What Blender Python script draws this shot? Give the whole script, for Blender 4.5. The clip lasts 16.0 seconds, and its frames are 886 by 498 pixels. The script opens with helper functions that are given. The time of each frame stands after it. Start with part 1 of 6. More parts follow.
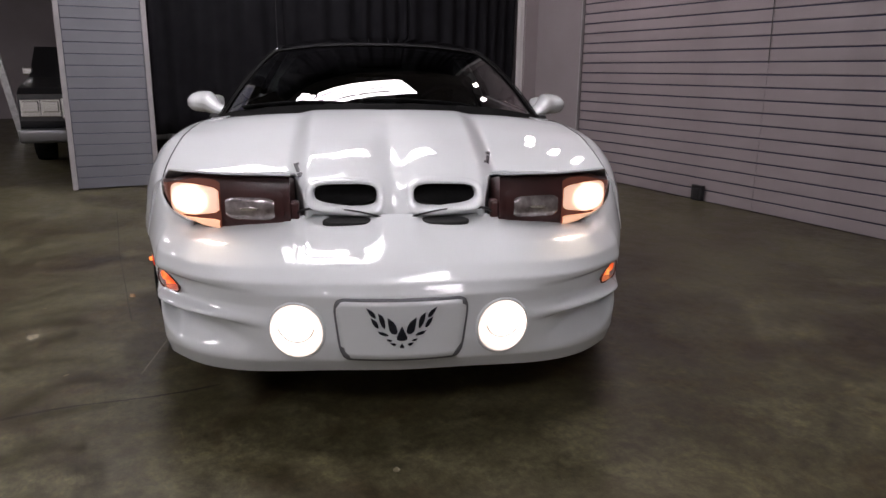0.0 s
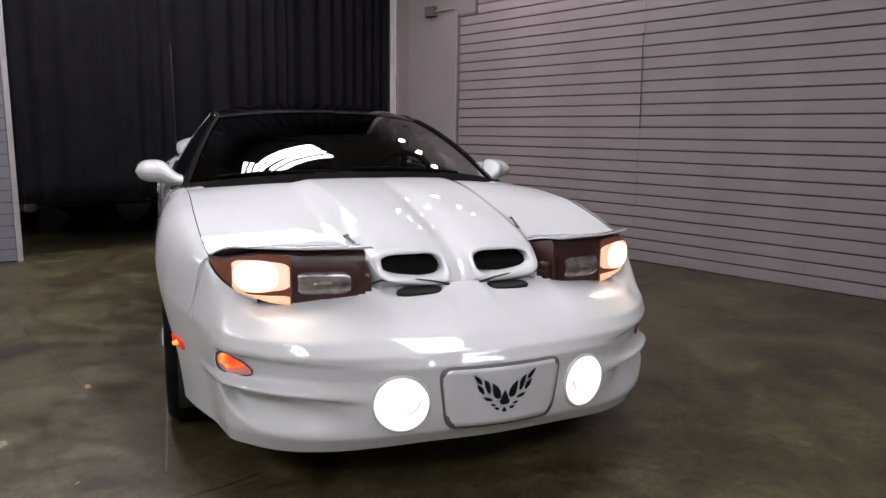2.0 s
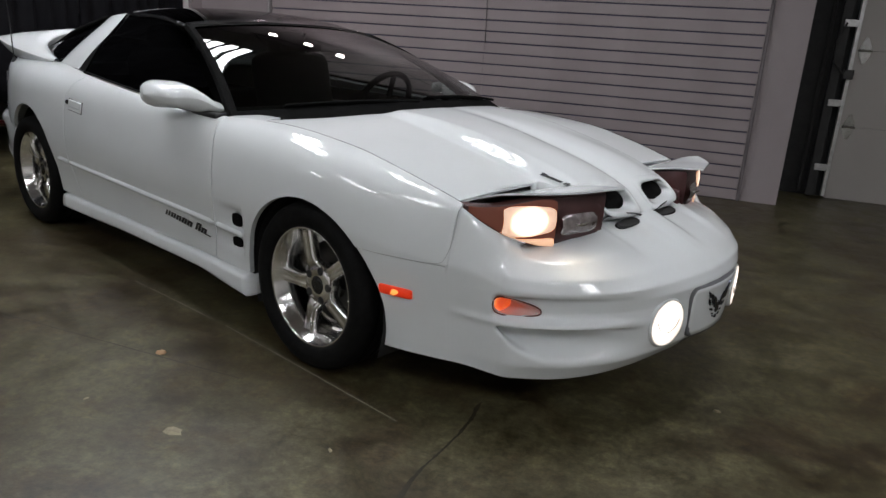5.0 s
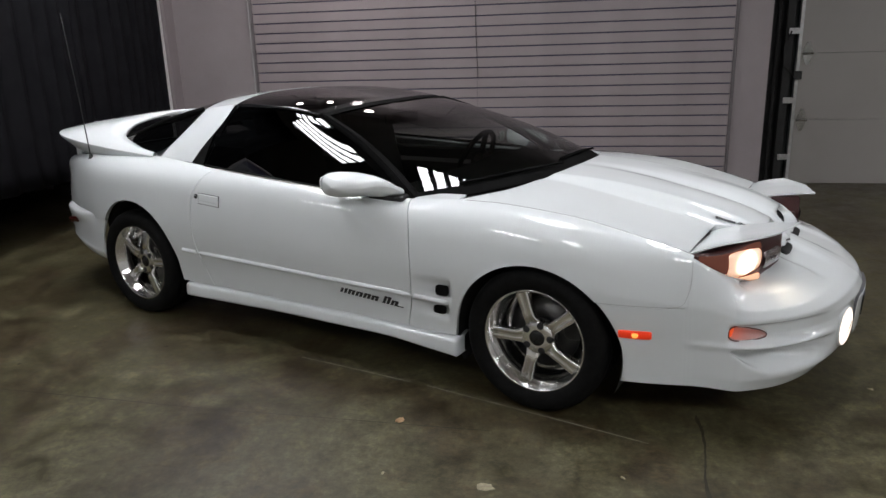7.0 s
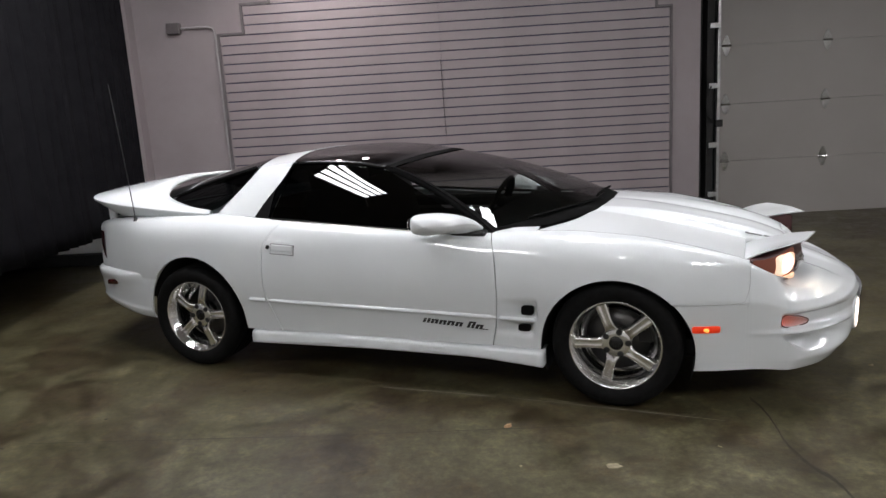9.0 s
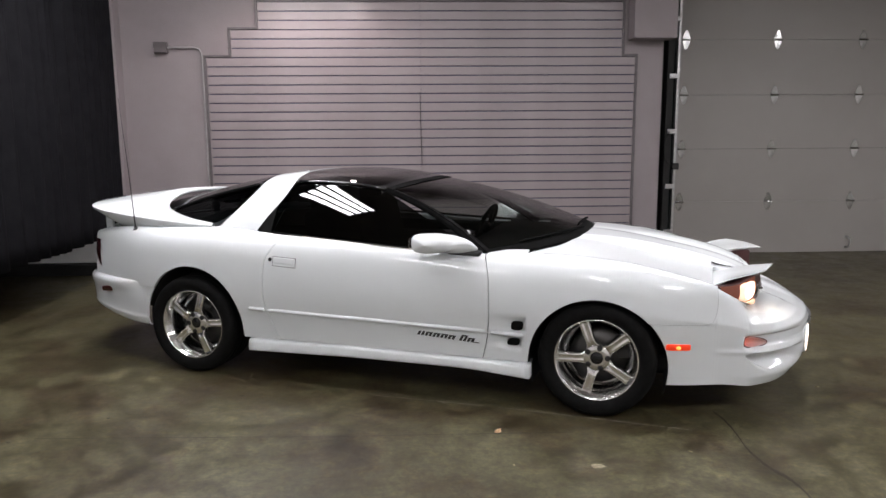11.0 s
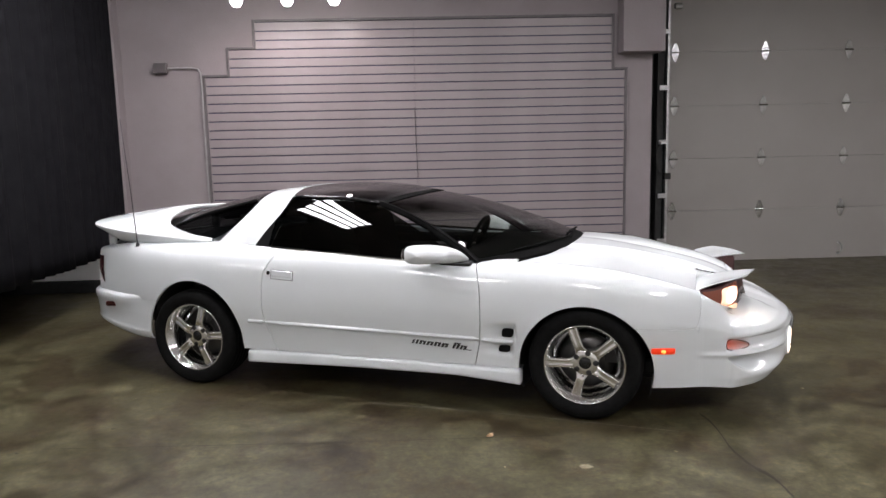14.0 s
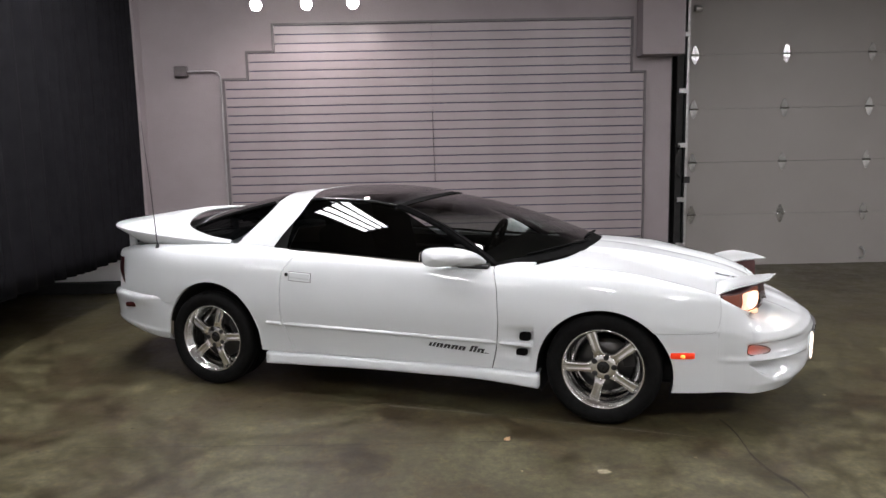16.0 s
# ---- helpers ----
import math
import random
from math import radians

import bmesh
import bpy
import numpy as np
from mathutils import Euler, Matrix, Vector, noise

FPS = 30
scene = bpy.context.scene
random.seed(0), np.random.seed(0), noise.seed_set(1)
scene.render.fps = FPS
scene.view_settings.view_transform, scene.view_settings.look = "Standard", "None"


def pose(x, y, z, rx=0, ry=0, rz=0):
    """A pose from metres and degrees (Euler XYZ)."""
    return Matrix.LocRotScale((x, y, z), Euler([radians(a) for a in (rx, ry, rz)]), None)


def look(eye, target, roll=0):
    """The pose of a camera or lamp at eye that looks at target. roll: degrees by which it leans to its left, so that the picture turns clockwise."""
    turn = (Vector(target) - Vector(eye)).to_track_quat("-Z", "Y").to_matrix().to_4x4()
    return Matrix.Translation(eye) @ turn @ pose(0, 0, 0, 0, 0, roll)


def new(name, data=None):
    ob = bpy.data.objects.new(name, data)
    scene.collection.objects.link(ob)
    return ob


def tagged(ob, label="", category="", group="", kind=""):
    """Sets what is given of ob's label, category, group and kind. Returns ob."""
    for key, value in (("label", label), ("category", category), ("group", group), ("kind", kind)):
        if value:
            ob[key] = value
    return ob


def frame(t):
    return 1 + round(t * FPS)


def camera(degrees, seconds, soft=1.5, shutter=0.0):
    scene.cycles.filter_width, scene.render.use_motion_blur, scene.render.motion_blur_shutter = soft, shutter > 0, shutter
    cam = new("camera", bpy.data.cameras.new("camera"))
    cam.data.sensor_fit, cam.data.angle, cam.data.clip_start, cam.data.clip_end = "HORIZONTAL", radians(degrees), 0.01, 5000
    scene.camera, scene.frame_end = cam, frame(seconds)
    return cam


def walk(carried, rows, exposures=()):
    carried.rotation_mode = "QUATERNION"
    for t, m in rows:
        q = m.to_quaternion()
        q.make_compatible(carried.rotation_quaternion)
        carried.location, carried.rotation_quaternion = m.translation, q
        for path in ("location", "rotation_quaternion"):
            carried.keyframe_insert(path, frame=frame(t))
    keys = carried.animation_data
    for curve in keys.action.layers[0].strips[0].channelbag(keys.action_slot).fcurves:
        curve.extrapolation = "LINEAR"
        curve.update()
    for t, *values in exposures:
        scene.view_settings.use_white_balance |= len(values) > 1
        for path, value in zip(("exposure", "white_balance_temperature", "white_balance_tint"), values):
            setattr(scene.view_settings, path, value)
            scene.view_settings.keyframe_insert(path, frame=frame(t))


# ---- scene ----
cam = camera(63.9, 16.0)
PATH = [
    (0, (4.306, -0.101, 1.091), (2.378, 0.119, 0.605), 0.7),
    (0.5, (4.273, -0.273, 1.075), (2.33, -0.002, 0.69), 0.9),
    (1, (4.215, -0.429, 1.091), (2.278, -0.073, 0.741), 0.5),
    (1.5, (4.201, -0.636, 1.11), (2.294, -0.129, 0.785), 1.0),
    (2, (4.18, -0.883, 1.126), (2.344, -0.159, 0.802), 0.7),
    (2.5, (4.038, -1.125, 1.108), (2.257, -0.284, 0.762), 0.1),
    (3, (3.925, -1.391, 1.111), (2.216, -0.444, 0.684), -0.3),
    (3.2, (3.847, -1.58, 1.121), (2.211, -0.527, 0.661), 0.6),
    (5.3, (3.08, -2.525, 1.283), (1.853, -1.059, 0.696), 3.3),
    (5.5, (2.965, -2.605, 1.328), (1.74, -1.147, 0.715), 2.4),
    (6, (2.722, -2.813, 1.406), (1.537, -1.317, 0.808), 0.8),
    (6.5, (2.578, -3.132, 1.472), (1.508, -1.54, 0.905), -0.0),
    (7, (2.417, -3.405, 1.513), (1.404, -1.77, 0.963), -1.8),
    (7.5, (2.235, -3.627, 1.553), (1.291, -1.944, 1.027), -3.3),
    (8, (2.095, -3.93, 1.525), (1.215, -2.192, 1.072), -3.5),
    (8.5, (1.99, -4.154, 1.51), (1.163, -2.383, 1.084), -2.6),
    (9, (1.803, -4.239, 1.517), (1.05, -2.429, 1.121), -3.5),
    (9.2, (1.739, -4.29, 1.466), (0.998, -2.464, 1.125), -3.3),
    (11.3, (1.65, -4.695, 1.514), (1.062, -2.807, 1.218), 0.3),
    (11.5, (1.686, -4.737, 1.508), (1.116, -2.837, 1.254), 0.8),
    (12, (1.734, -4.754, 1.512), (1.213, -2.84, 1.263), 0.9),
    (12.5, (1.745, -4.737, 1.514), (1.189, -2.834, 1.249), -0.5),
    (13, (1.744, -4.73, 1.517), (1.15, -2.841, 1.238), -0.7),
    (13.5, (1.751, -4.733, 1.51), (1.133, -2.85, 1.24), -1.1),
    (14, (1.746, -4.739, 1.517), (1.126, -2.858, 1.24), -1.3),
    (14.5, (1.749, -4.727, 1.509), (1.118, -2.85, 1.232), -1.2),
    (15, (1.745, -4.737, 1.51), (1.123, -2.857, 1.231), -1.0),
    (15.5, (1.74, -4.735, 1.505), (1.104, -2.858, 1.232), -1.2),
    (16, (1.737, -4.736, 1.513), (1.073, -2.868, 1.246), -1.2),
]
walk(cam, [(t, look(eye, target, roll)) for t, eye, target, roll in PATH],
     exposures=[(0.0, -1.10, 6600, 17), (1.0, -0.78, 6600, 16), (2.0, -0.89, 6550, 15), (3.0, -0.97, 6500, 12), (5.5, -1.27, 6400, 7), (7.0, -1.05, 6450, 7), (9.0, -0.83, 6500, 9), (11.5, -0.47, 6550, 11), (16.0, -0.45, 6550, 11)])

import functools

# ---- world, lights, exposure ----
TH = radians(20.02)                     # the room stands turned by this against the car
ROOM = Matrix.Rotation(TH, 4, "Z")
CEIL = 4.3
world = bpy.data.worlds.new("world")
scene.world = world
world.use_nodes = True
world.node_tree.nodes["Background"].inputs[0].default_value = (0.02, 0.02, 0.022, 1)
world.node_tree.nodes["Background"].inputs[1].default_value = 0.3


def spot_lamp(name, m, power, colour, size, blend=0.6, radius=0.04):
    d = bpy.data.lights.new(name, "SPOT")
    d.energy, d.color, d.spot_size, d.spot_blend, d.shadow_soft_size = power, colour, radians(size), blend, radius
    ob = new(name, d)
    ob.matrix_world = m
    return ob


# ---- materials ----
def mat(name, colour, rough=0.5, metal=0.0, **more):
    m = bpy.data.materials.new(name)
    m.use_nodes = True
    b = m.node_tree.nodes["Principled BSDF"]
    b.inputs["Base Color"].default_value = (*colour, 1)
    b.inputs["Roughness"].default_value = rough
    b.inputs["Metallic"].default_value = metal
    for k, v in more.items():
        b.inputs[k.replace("_", " ")].default_value = v
    return m


def node(m, kind, **props):
    n = m.node_tree.nodes.new(kind)
    for k, v in props.items():
        if k in n.inputs:
            n.inputs[k].default_value = v
        else:
            setattr(n, k, v)
    return n


def link(m, a, ao, b, bi):
    m.node_tree.links.new(a.outputs[ao], b.inputs[bi])


def ramp(m, src, out, stops):
    r = m.node_tree.nodes.new("ShaderNodeValToRGB")
    e = r.color_ramp.elements
    while len(e) < len(stops):
        e.new(0.5)
    for i, (p, c) in enumerate(stops):
        e[i].position, e[i].color = p, (*c, 1)
    link(m, src, out, r, "Fac")
    return r


def noisy(m, colour_a, colour_b, scale, bump=0.0, bump_scale=40.0, rough=None, detail=6.0):
    """Two-scale colour variation, fine bump and uneven gloss on a principled material."""
    b = m.node_tree.nodes["Principled BSDF"]
    co = node(m, "ShaderNodeTexCoord")
    n1 = node(m, "ShaderNodeTexNoise", Scale=scale, Detail=detail, Roughness=0.6)
    link(m, co, "Object", n1, "Vector")
    r = ramp(m, n1, "Fac", [(0.3, colour_a), (0.7, colour_b)])
    link(m, r, "Color", b, "Base Color")
    if rough:
        rr = ramp(m, n1, "Fac", [(0.3, (rough[0],) * 3), (0.7, (rough[1],) * 3)])
        link(m, rr, "Color", b, "Roughness")
    if bump:
        n2 = node(m, "ShaderNodeTexNoise", Scale=bump_scale, Detail=4.0)
        link(m, co, "Object", n2, "Vector")
        bp = node(m, "ShaderNodeBump", Strength=bump, Distance=0.01)
        link(m, n2, "Fac", bp, "Height")
        link(m, bp, "Normal", b, "Normal")
    return m


def emitter(name, colour, strength):
    m = bpy.data.materials.new(name)
    m.use_nodes = True
    b = m.node_tree.nodes["Principled BSDF"]
    b.inputs["Base Color"].default_value = (*colour, 1)
    b.inputs["Emission Color"].default_value = (*colour, 1)
    b.inputs["Emission Strength"].default_value = strength
    return m


def concrete_material():
    """Old sealed concrete: brown-green, with sharp-edged patches, dark stains and fine scratches."""
    m = mat("stained_concrete", (0.1, 0.09, 0.07), 0.4)
    b = m.node_tree.nodes["Principled BSDF"]
    co = node(m, "ShaderNodeTexCoord")
    big = node(m, "ShaderNodeTexNoise", Scale=1.25, Detail=13.0, Roughness=0.78, Distortion=0.3)
    mid = node(m, "ShaderNodeTexNoise", Scale=5.6, Detail=12.0, Roughness=0.80, Distortion=0.5)
    small = node(m, "ShaderNodeTexNoise", Scale=23.0, Detail=9.0, Roughness=0.78)
    fine = node(m, "ShaderNodeTexNoise", Scale=140.0, Detail=4.0)
    spots = node(m, "ShaderNodeTexVoronoi", Scale=2.9)
    warp = node(m, "ShaderNodeVectorMath", operation="MULTIPLY_ADD")
    link(m, co, "Object", big, "Vector"), link(m, co, "Object", mid, "Vector"), link(m, co, "Object", small, "Vector"), link(m, co, "Object", fine, "Vector")
    m.node_tree.links.new(mid.outputs["Color"], warp.inputs[0])
    warp.inputs[1].default_value = (0.35, 0.35, 0.0)
    m.node_tree.links.new(co.outputs["Object"], warp.inputs[2])
    m.node_tree.links.new(warp.outputs[0], spots.inputs["Vector"])
    # long scratches: noise stretched along one way
    stretch = node(m, "ShaderNodeMapping")
    stretch.inputs["Rotation"].default_value = (0, 0, 0.55)
    stretch.inputs["Scale"].default_value = (0.5, 26.0, 1.0)
    link(m, co, "Object", stretch, "Vector")
    streak = node(m, "ShaderNodeTexNoise", Scale=1.3, Detail=5.0, Roughness=0.7)
    link(m, stretch, "Vector", streak, "Vector")
    c1 = ramp(m, big, "Fac", [(0.37, (0.026, 0.0175, 0.0088)), (0.45, (0.049, 0.0380, 0.0190)), (0.50, (0.060, 0.0525, 0.0275)), (0.54, (0.071, 0.0640, 0.0340)), (0.63, (0.100, 0.091, 0.053))])
    c2 = ramp(m, mid, "Fac", [(0.38, (0.45, 0.42, 0.37)), (0.45, (0.80, 0.78, 0.74)), (0.52, (1.0, 1.0, 1.0)), (0.60, (1.42, 1.40, 1.33))])
    c3 = ramp(m, spots, "Distance", [(0.03, (0.35, 0.31, 0.26)), (0.11, (1, 1, 1))])
    c4 = ramp(m, small, "Fac", [(0.36, (0.60, 0.59, 0.57)), (0.64, (1.36, 1.36, 1.33))])
    c5 = ramp(m, streak, "Fac", [(0.30, (0.75, 0.75, 0.75)), (0.42, (1, 1, 1)), (0.66, (1, 1, 1)), (0.75, (1.5, 1.48, 1.42))])
    # shorter scuffs across them
    cross = node(m, "ShaderNodeMapping")
    cross.inputs["Rotation"].default_value = (0, 0, -0.75)
    cross.inputs["Scale"].default_value = (1.1, 38.0, 1.0)
    link(m, co, "Object", cross, "Vector")
    scuff = node(m, "ShaderNodeTexNoise", Scale=1.6, Detail=4.0, Roughness=0.6)
    link(m, cross, "Vector", scuff, "Vector")
    c6 = ramp(m, scuff, "Fac", [(0.28, (0.62, 0.60, 0.57)), (0.38, (1, 1, 1)), (0.68, (1, 1, 1)), (0.76, (1.7, 1.66, 1.55))])
    last = c1
    for c, amount in ((c2, 1.0), (c3, 0.45), (c4, 1.0), (c5, 0.7), (c6, 0.55)):
        mul = node(m, "ShaderNodeMix", data_type="RGBA", blend_type="MULTIPLY")
        mul.inputs[0].default_value = amount
        m.node_tree.links.new(last.outputs[2 if last.bl_idname == "ShaderNodeMix" else 0], mul.inputs[6])
        m.node_tree.links.new(c.outputs[0], mul.inputs[7])
        last = mul
    m.node_tree.links.new(last.outputs[2], b.inputs["Base Color"])
    rr = ramp(m, mid, "Fac", [(0.35, (0.30,) * 3), (0.62, (0.52,) * 3)])
    link(m, rr, "Color", b, "Roughness")
    bp = node(m, "ShaderNodeBump", Strength=0.10, Distance=0.003)
    link(m, fine, "Fac", bp, "Height")
    link(m, bp, "Normal", b, "Normal")
    return m


M_FLOOR = concrete_material()
M_WALL = noisy(mat("grey_plaster", (0.36, 0.335, 0.34), 0.75), (0.235, 0.203, 0.211), (0.278, 0.242, 0.251), 1.3, 0.25, 55)
M_WHITEWALL = noisy(mat("white_wall_paint", (0.6, 0.59, 0.57), 0.7), (0.54, 0.53, 0.515), (0.64, 0.63, 0.61), 1.1, 0.2, 50)
M_SLAT = noisy(mat("white_slat_board", (0.6, 0.56, 0.56), 0.38), (0.245, 0.209, 0.217), (0.29, 0.249, 0.259), 2.2, 0.05, 30, (0.32, 0.45))
M_GROOVE = mat("slat_groove_metal", (0.045, 0.045, 0.085), 0.5, 0.3)
M_CEIL = noisy(mat("dark_ceiling", (0.28, 0.25, 0.24), 0.9), (0.24, 0.215, 0.205), (0.32, 0.29, 0.275), 1.0)
M_CURTAIN = noisy(mat("black_cloth", (0.006, 0.006, 0.007), 0.95, Specular_IOR_Level=0.08), (0.0058, 0.0056, 0.0070), (0.0102, 0.0100, 0.0115), 6, 0.3, 160)
M_DOOR = noisy(mat("ivory_door_paint", (0.5, 0.47, 0.44), 0.5), (0.27, 0.25, 0.236), (0.302, 0.282, 0.268), 0.9, 0.1, 25)
M_STEEL = noisy(mat("galvanised_steel", (0.5, 0.5, 0.5), 0.35, 0.9), (0.4, 0.4, 0.4), (0.6, 0.6, 0.6), 20)
M_HINGE = noisy(mat("bright_hinge_steel", (0.5, 0.5, 0.5), 0.2, 1.0), (0.22, 0.22, 0.22), (0.66, 0.66, 0.65), 7)
M_BLACK = noisy(mat("black_rubber", (0.012, 0.012, 0.012), 0.7), (0.008, 0.008, 0.008), (0.018, 0.018, 0.018), 15)
M_DARKMETAL = mat("dark_metal", (0.03, 0.03, 0.03), 0.45, 0.6)
M_TRIM = noisy(mat("grey_trim", (0.3, 0.28, 0.28), 0.5), (0.26, 0.25, 0.25), (0.34, 0.32, 0.32), 5)
M_EDGE = noisy(mat("dark_edge_trim", (0.12, 0.105, 0.11), 0.5), (0.10, 0.088, 0.092), (0.14, 0.124, 0.13), 5)
M_TUBE = emitter("fluorescent_tube", (0.98, 0.965, 1.0), 55.0)
M_BULB = emitter("bulb_glow", (1.0, 0.95, 0.92), 60.0)
M_WHITEPAINT = noisy(mat("white_enamel", (0.75, 0.75, 0.74), 0.4), (0.7, 0.7, 0.69), (0.8, 0.8, 0.79), 3)


# ---- mesh helpers ----
def finish(bm):
    bmesh.ops.recalc_face_normals(bm, faces=bm.faces)
    return bm


def mesh_of(bm, name, material, smooth=False):
    me = bpy.data.meshes.new(name)
    bm.to_mesh(me)
    bm.free()
    for m in material if isinstance(material, (list, tuple)) else [material]:
        me.materials.append(m)
    if smooth:
        for p in me.polygons:
            p.use_smooth = True
    return me


def thing(name, label, category, m=None, group="", kind=""):
    ob = new(name)
    ob.empty_display_size = 0.1
    if m is not None:
        ob.matrix_world = m
    return tagged(ob, label, category, group, kind)


def part(name, bm, material, parent, label="", smooth=False):
    ob = new(name, mesh_of(bm, name, material, smooth))
    ob.parent = parent
    return tagged(ob, label)


def solid(name, bm, material, m=None, label="", category="", kind="", smooth=False, group=""):
    ob = new(name, mesh_of(bm, name, material, smooth))
    if m is not None:
        ob.matrix_world = m
    return tagged(ob, label, category, group, kind)


def box_bm(x0, x1, y0, y1, z0, z1, bevel=0.0, bm=None, segments=2):
    own = bm is None
    t = bmesh.new()
    bmesh.ops.create_cube(t, size=1.0, matrix=Matrix.LocRotScale(((x0 + x1) / 2, (y0 + y1) / 2, (z0 + z1) / 2), None, (x1 - x0, y1 - y0, z1 - z0)))
    if bevel:
        bmesh.ops.bevel(t, geom=t.edges[:], offset=bevel, segments=segments, profile=0.5, affect="EDGES")
    if own:
        return t
    join(bm, t)
    return bm


def join(bm, other, m=None):
    me = bpy.data.meshes.new("tmp")
    if m is not None:
        bmesh.ops.transform(other, matrix=m, verts=other.verts)
    other.to_mesh(me)
    other.free()
    bm.from_mesh(me)
    bpy.data.meshes.remove(me)
    return bm


def lathe_bm(profile, steps=48, axis="Y"):
    """Turns (radius, height) pairs round an axis."""
    bm = bmesh.new()
    rings = []
    for i in range(steps):
        a = 2 * math.pi * i / steps
        ring = []
        for r, h in profile:
            p = {"Y": (r * math.cos(a), h, r * math.sin(a)), "Z": (r * math.cos(a), r * math.sin(a), h), "X": (h, r * math.cos(a), r * math.sin(a))}[axis]
            ring.append(bm.verts.new(p))
        rings.append(ring)
    for i in range(steps):
        a, b = rings[i], rings[(i + 1) % steps]
        for j in range(len(profile) - 1):
            bm.faces.new((a[j], a[j + 1], b[j + 1], b[j]))
    bmesh.ops.remove_doubles(bm, verts=bm.verts, dist=1e-5)
    return finish(bm)


def tube_bm(points, radius, sides=8, bm=None):
    own = bm if bm is not None else bmesh.new()
    pts = [Vector(p) for p in points]
    rings = []
    for i, p in enumerate(pts):
        d = (pts[min(i + 1, len(pts) - 1)] - pts[max(i - 1, 0)]).normalized()
        up = Vector((0, 0, 1)) if abs(d.z) < 0.9 else Vector((1, 0, 0))
        a = d.cross(up).normalized()
        b = d.cross(a).normalized()
        r = radius(i / (len(pts) - 1)) if callable(radius) else radius
        rings.append([own.verts.new(p + r * (math.cos(2 * math.pi * k / sides) * a + math.sin(2 * math.pi * k / sides) * b)) for k in range(sides)])
    for i in range(len(rings) - 1):
        for k in range(sides):
            own.faces.new((rings[i][k], rings[i][(k + 1) % sides], rings[i + 1][(k + 1) % sides], rings[i + 1][k]))
    own.faces.new(rings[0][::-1])
    own.faces.new(rings[-1])
    return own


# ---- the room ----
WV = 3.288        # face of the plastered wall
SLAT_V = 3.260    # face of the slat boards
DOOR_V = 3.99     # face of the overhead door
BACK_U = -3.27    # line of the curtain and the partition


def wall_box(name, u0, u1, v0, v1, z0, z1, material=None, label="plain grey plastered wall"):
    return solid(name, box_bm(u0, u1, v0, v1, z0, z1), material or M_WALL, ROOM, label, "wall", "structure")


floor_bm = box_bm(-14, 9.5, -8.5, 6.5, -0.2, 0)
solid("floor", floor_bm, M_FLOOR, ROOM, "stained and polished brown grey concrete floor", "floor", "structure")
wall_box("wall_north", -6.0, 2.745, WV, WV + 0.2, 0, CEIL)
wall_box("wall_return", 2.545, 2.745, WV + 0.2, 4.3, 0, CEIL)
wall_box("wall_door_head", 2.745, 9.3, 4.06, 4.26, 3.42, CEIL, M_CEIL, "dark wall above the overhead door")
wall_box("wall_door_side", 7.1, 9.3, 4.06, 4.26, 0, 3.42)
wall_box("wall_door_jamb", 2.745, 3.17, 4.09, 4.26, 0, 3.42, M_BLACK, "black door jamb strip")
wall_box("wall_east", 9.3, 9.5, -8.5, 4.26, 0, CEIL, M_WHITEWALL, "white painted warehouse wall")
wall_box("wall_south", -14, 9.5, -8.5, -8.3, 0, CEIL, M_WHITEWALL, "white painted warehouse wall")
wall_box("wall_west", -14, -13.8, -8.3, 6.5, 0, CEIL, None, "grey wall far behind the curtain")
wall_box("wall_far_north", -13.8, -6.0, 6.3, 6.5, 0, CEIL)
wall_box("wall_far_side", -6.2, -6.0, WV, 6.3, 0, CEIL)
solid("ceiling", box_bm(-14, 9.5, -8.5, 6.5, CEIL, CEIL + 0.15), M_CEIL, ROOM, "grey-brown unlit warehouse ceiling", "ceiling", "structure")
wall_box("bulkhead", 2.34, 2.813, 3.05, WV, 2.561, CEIL, M_WALL, "plastered box bulkhead at the wall's end")
wall_box("column", -3.46, -3.30, 3.12, WV, 0, CEIL, M_WALL, "pale plastered post at the curtain's end")

# slat wall: boards between grooves, two to a row
PITCH = 0.0993
slatwall = solid("slat_wall", box_bm(-2.36, 2.41, SLAT_V + 0.012, WV - 0.002, 0.0, 24 * PITCH), M_GROOVE, ROOM,
                 "white grooved slat wall with stepped top corners", "wall", "structure")
backing = box_bm(-2.085, 2.257, SLAT_V + 0.012, WV - 0.002, 24 * PITCH, 27 * PITCH)
box_bm(-1.78, 2.257, SLAT_V + 0.012, WV - 0.002, 27 * PITCH, 30 * PITCH, 0, backing)
part("upper_backing", backing, M_GROOVE, slatwall)


LEFT, RIGHT = (-2.372, -2.094, -1.787), (2.418, 2.264)


def row_span(k):
    return (LEFT[0] if k < 24 else LEFT[1] if k < 27 else LEFT[2]), (RIGHT[0] if k < 24 else RIGHT[1])


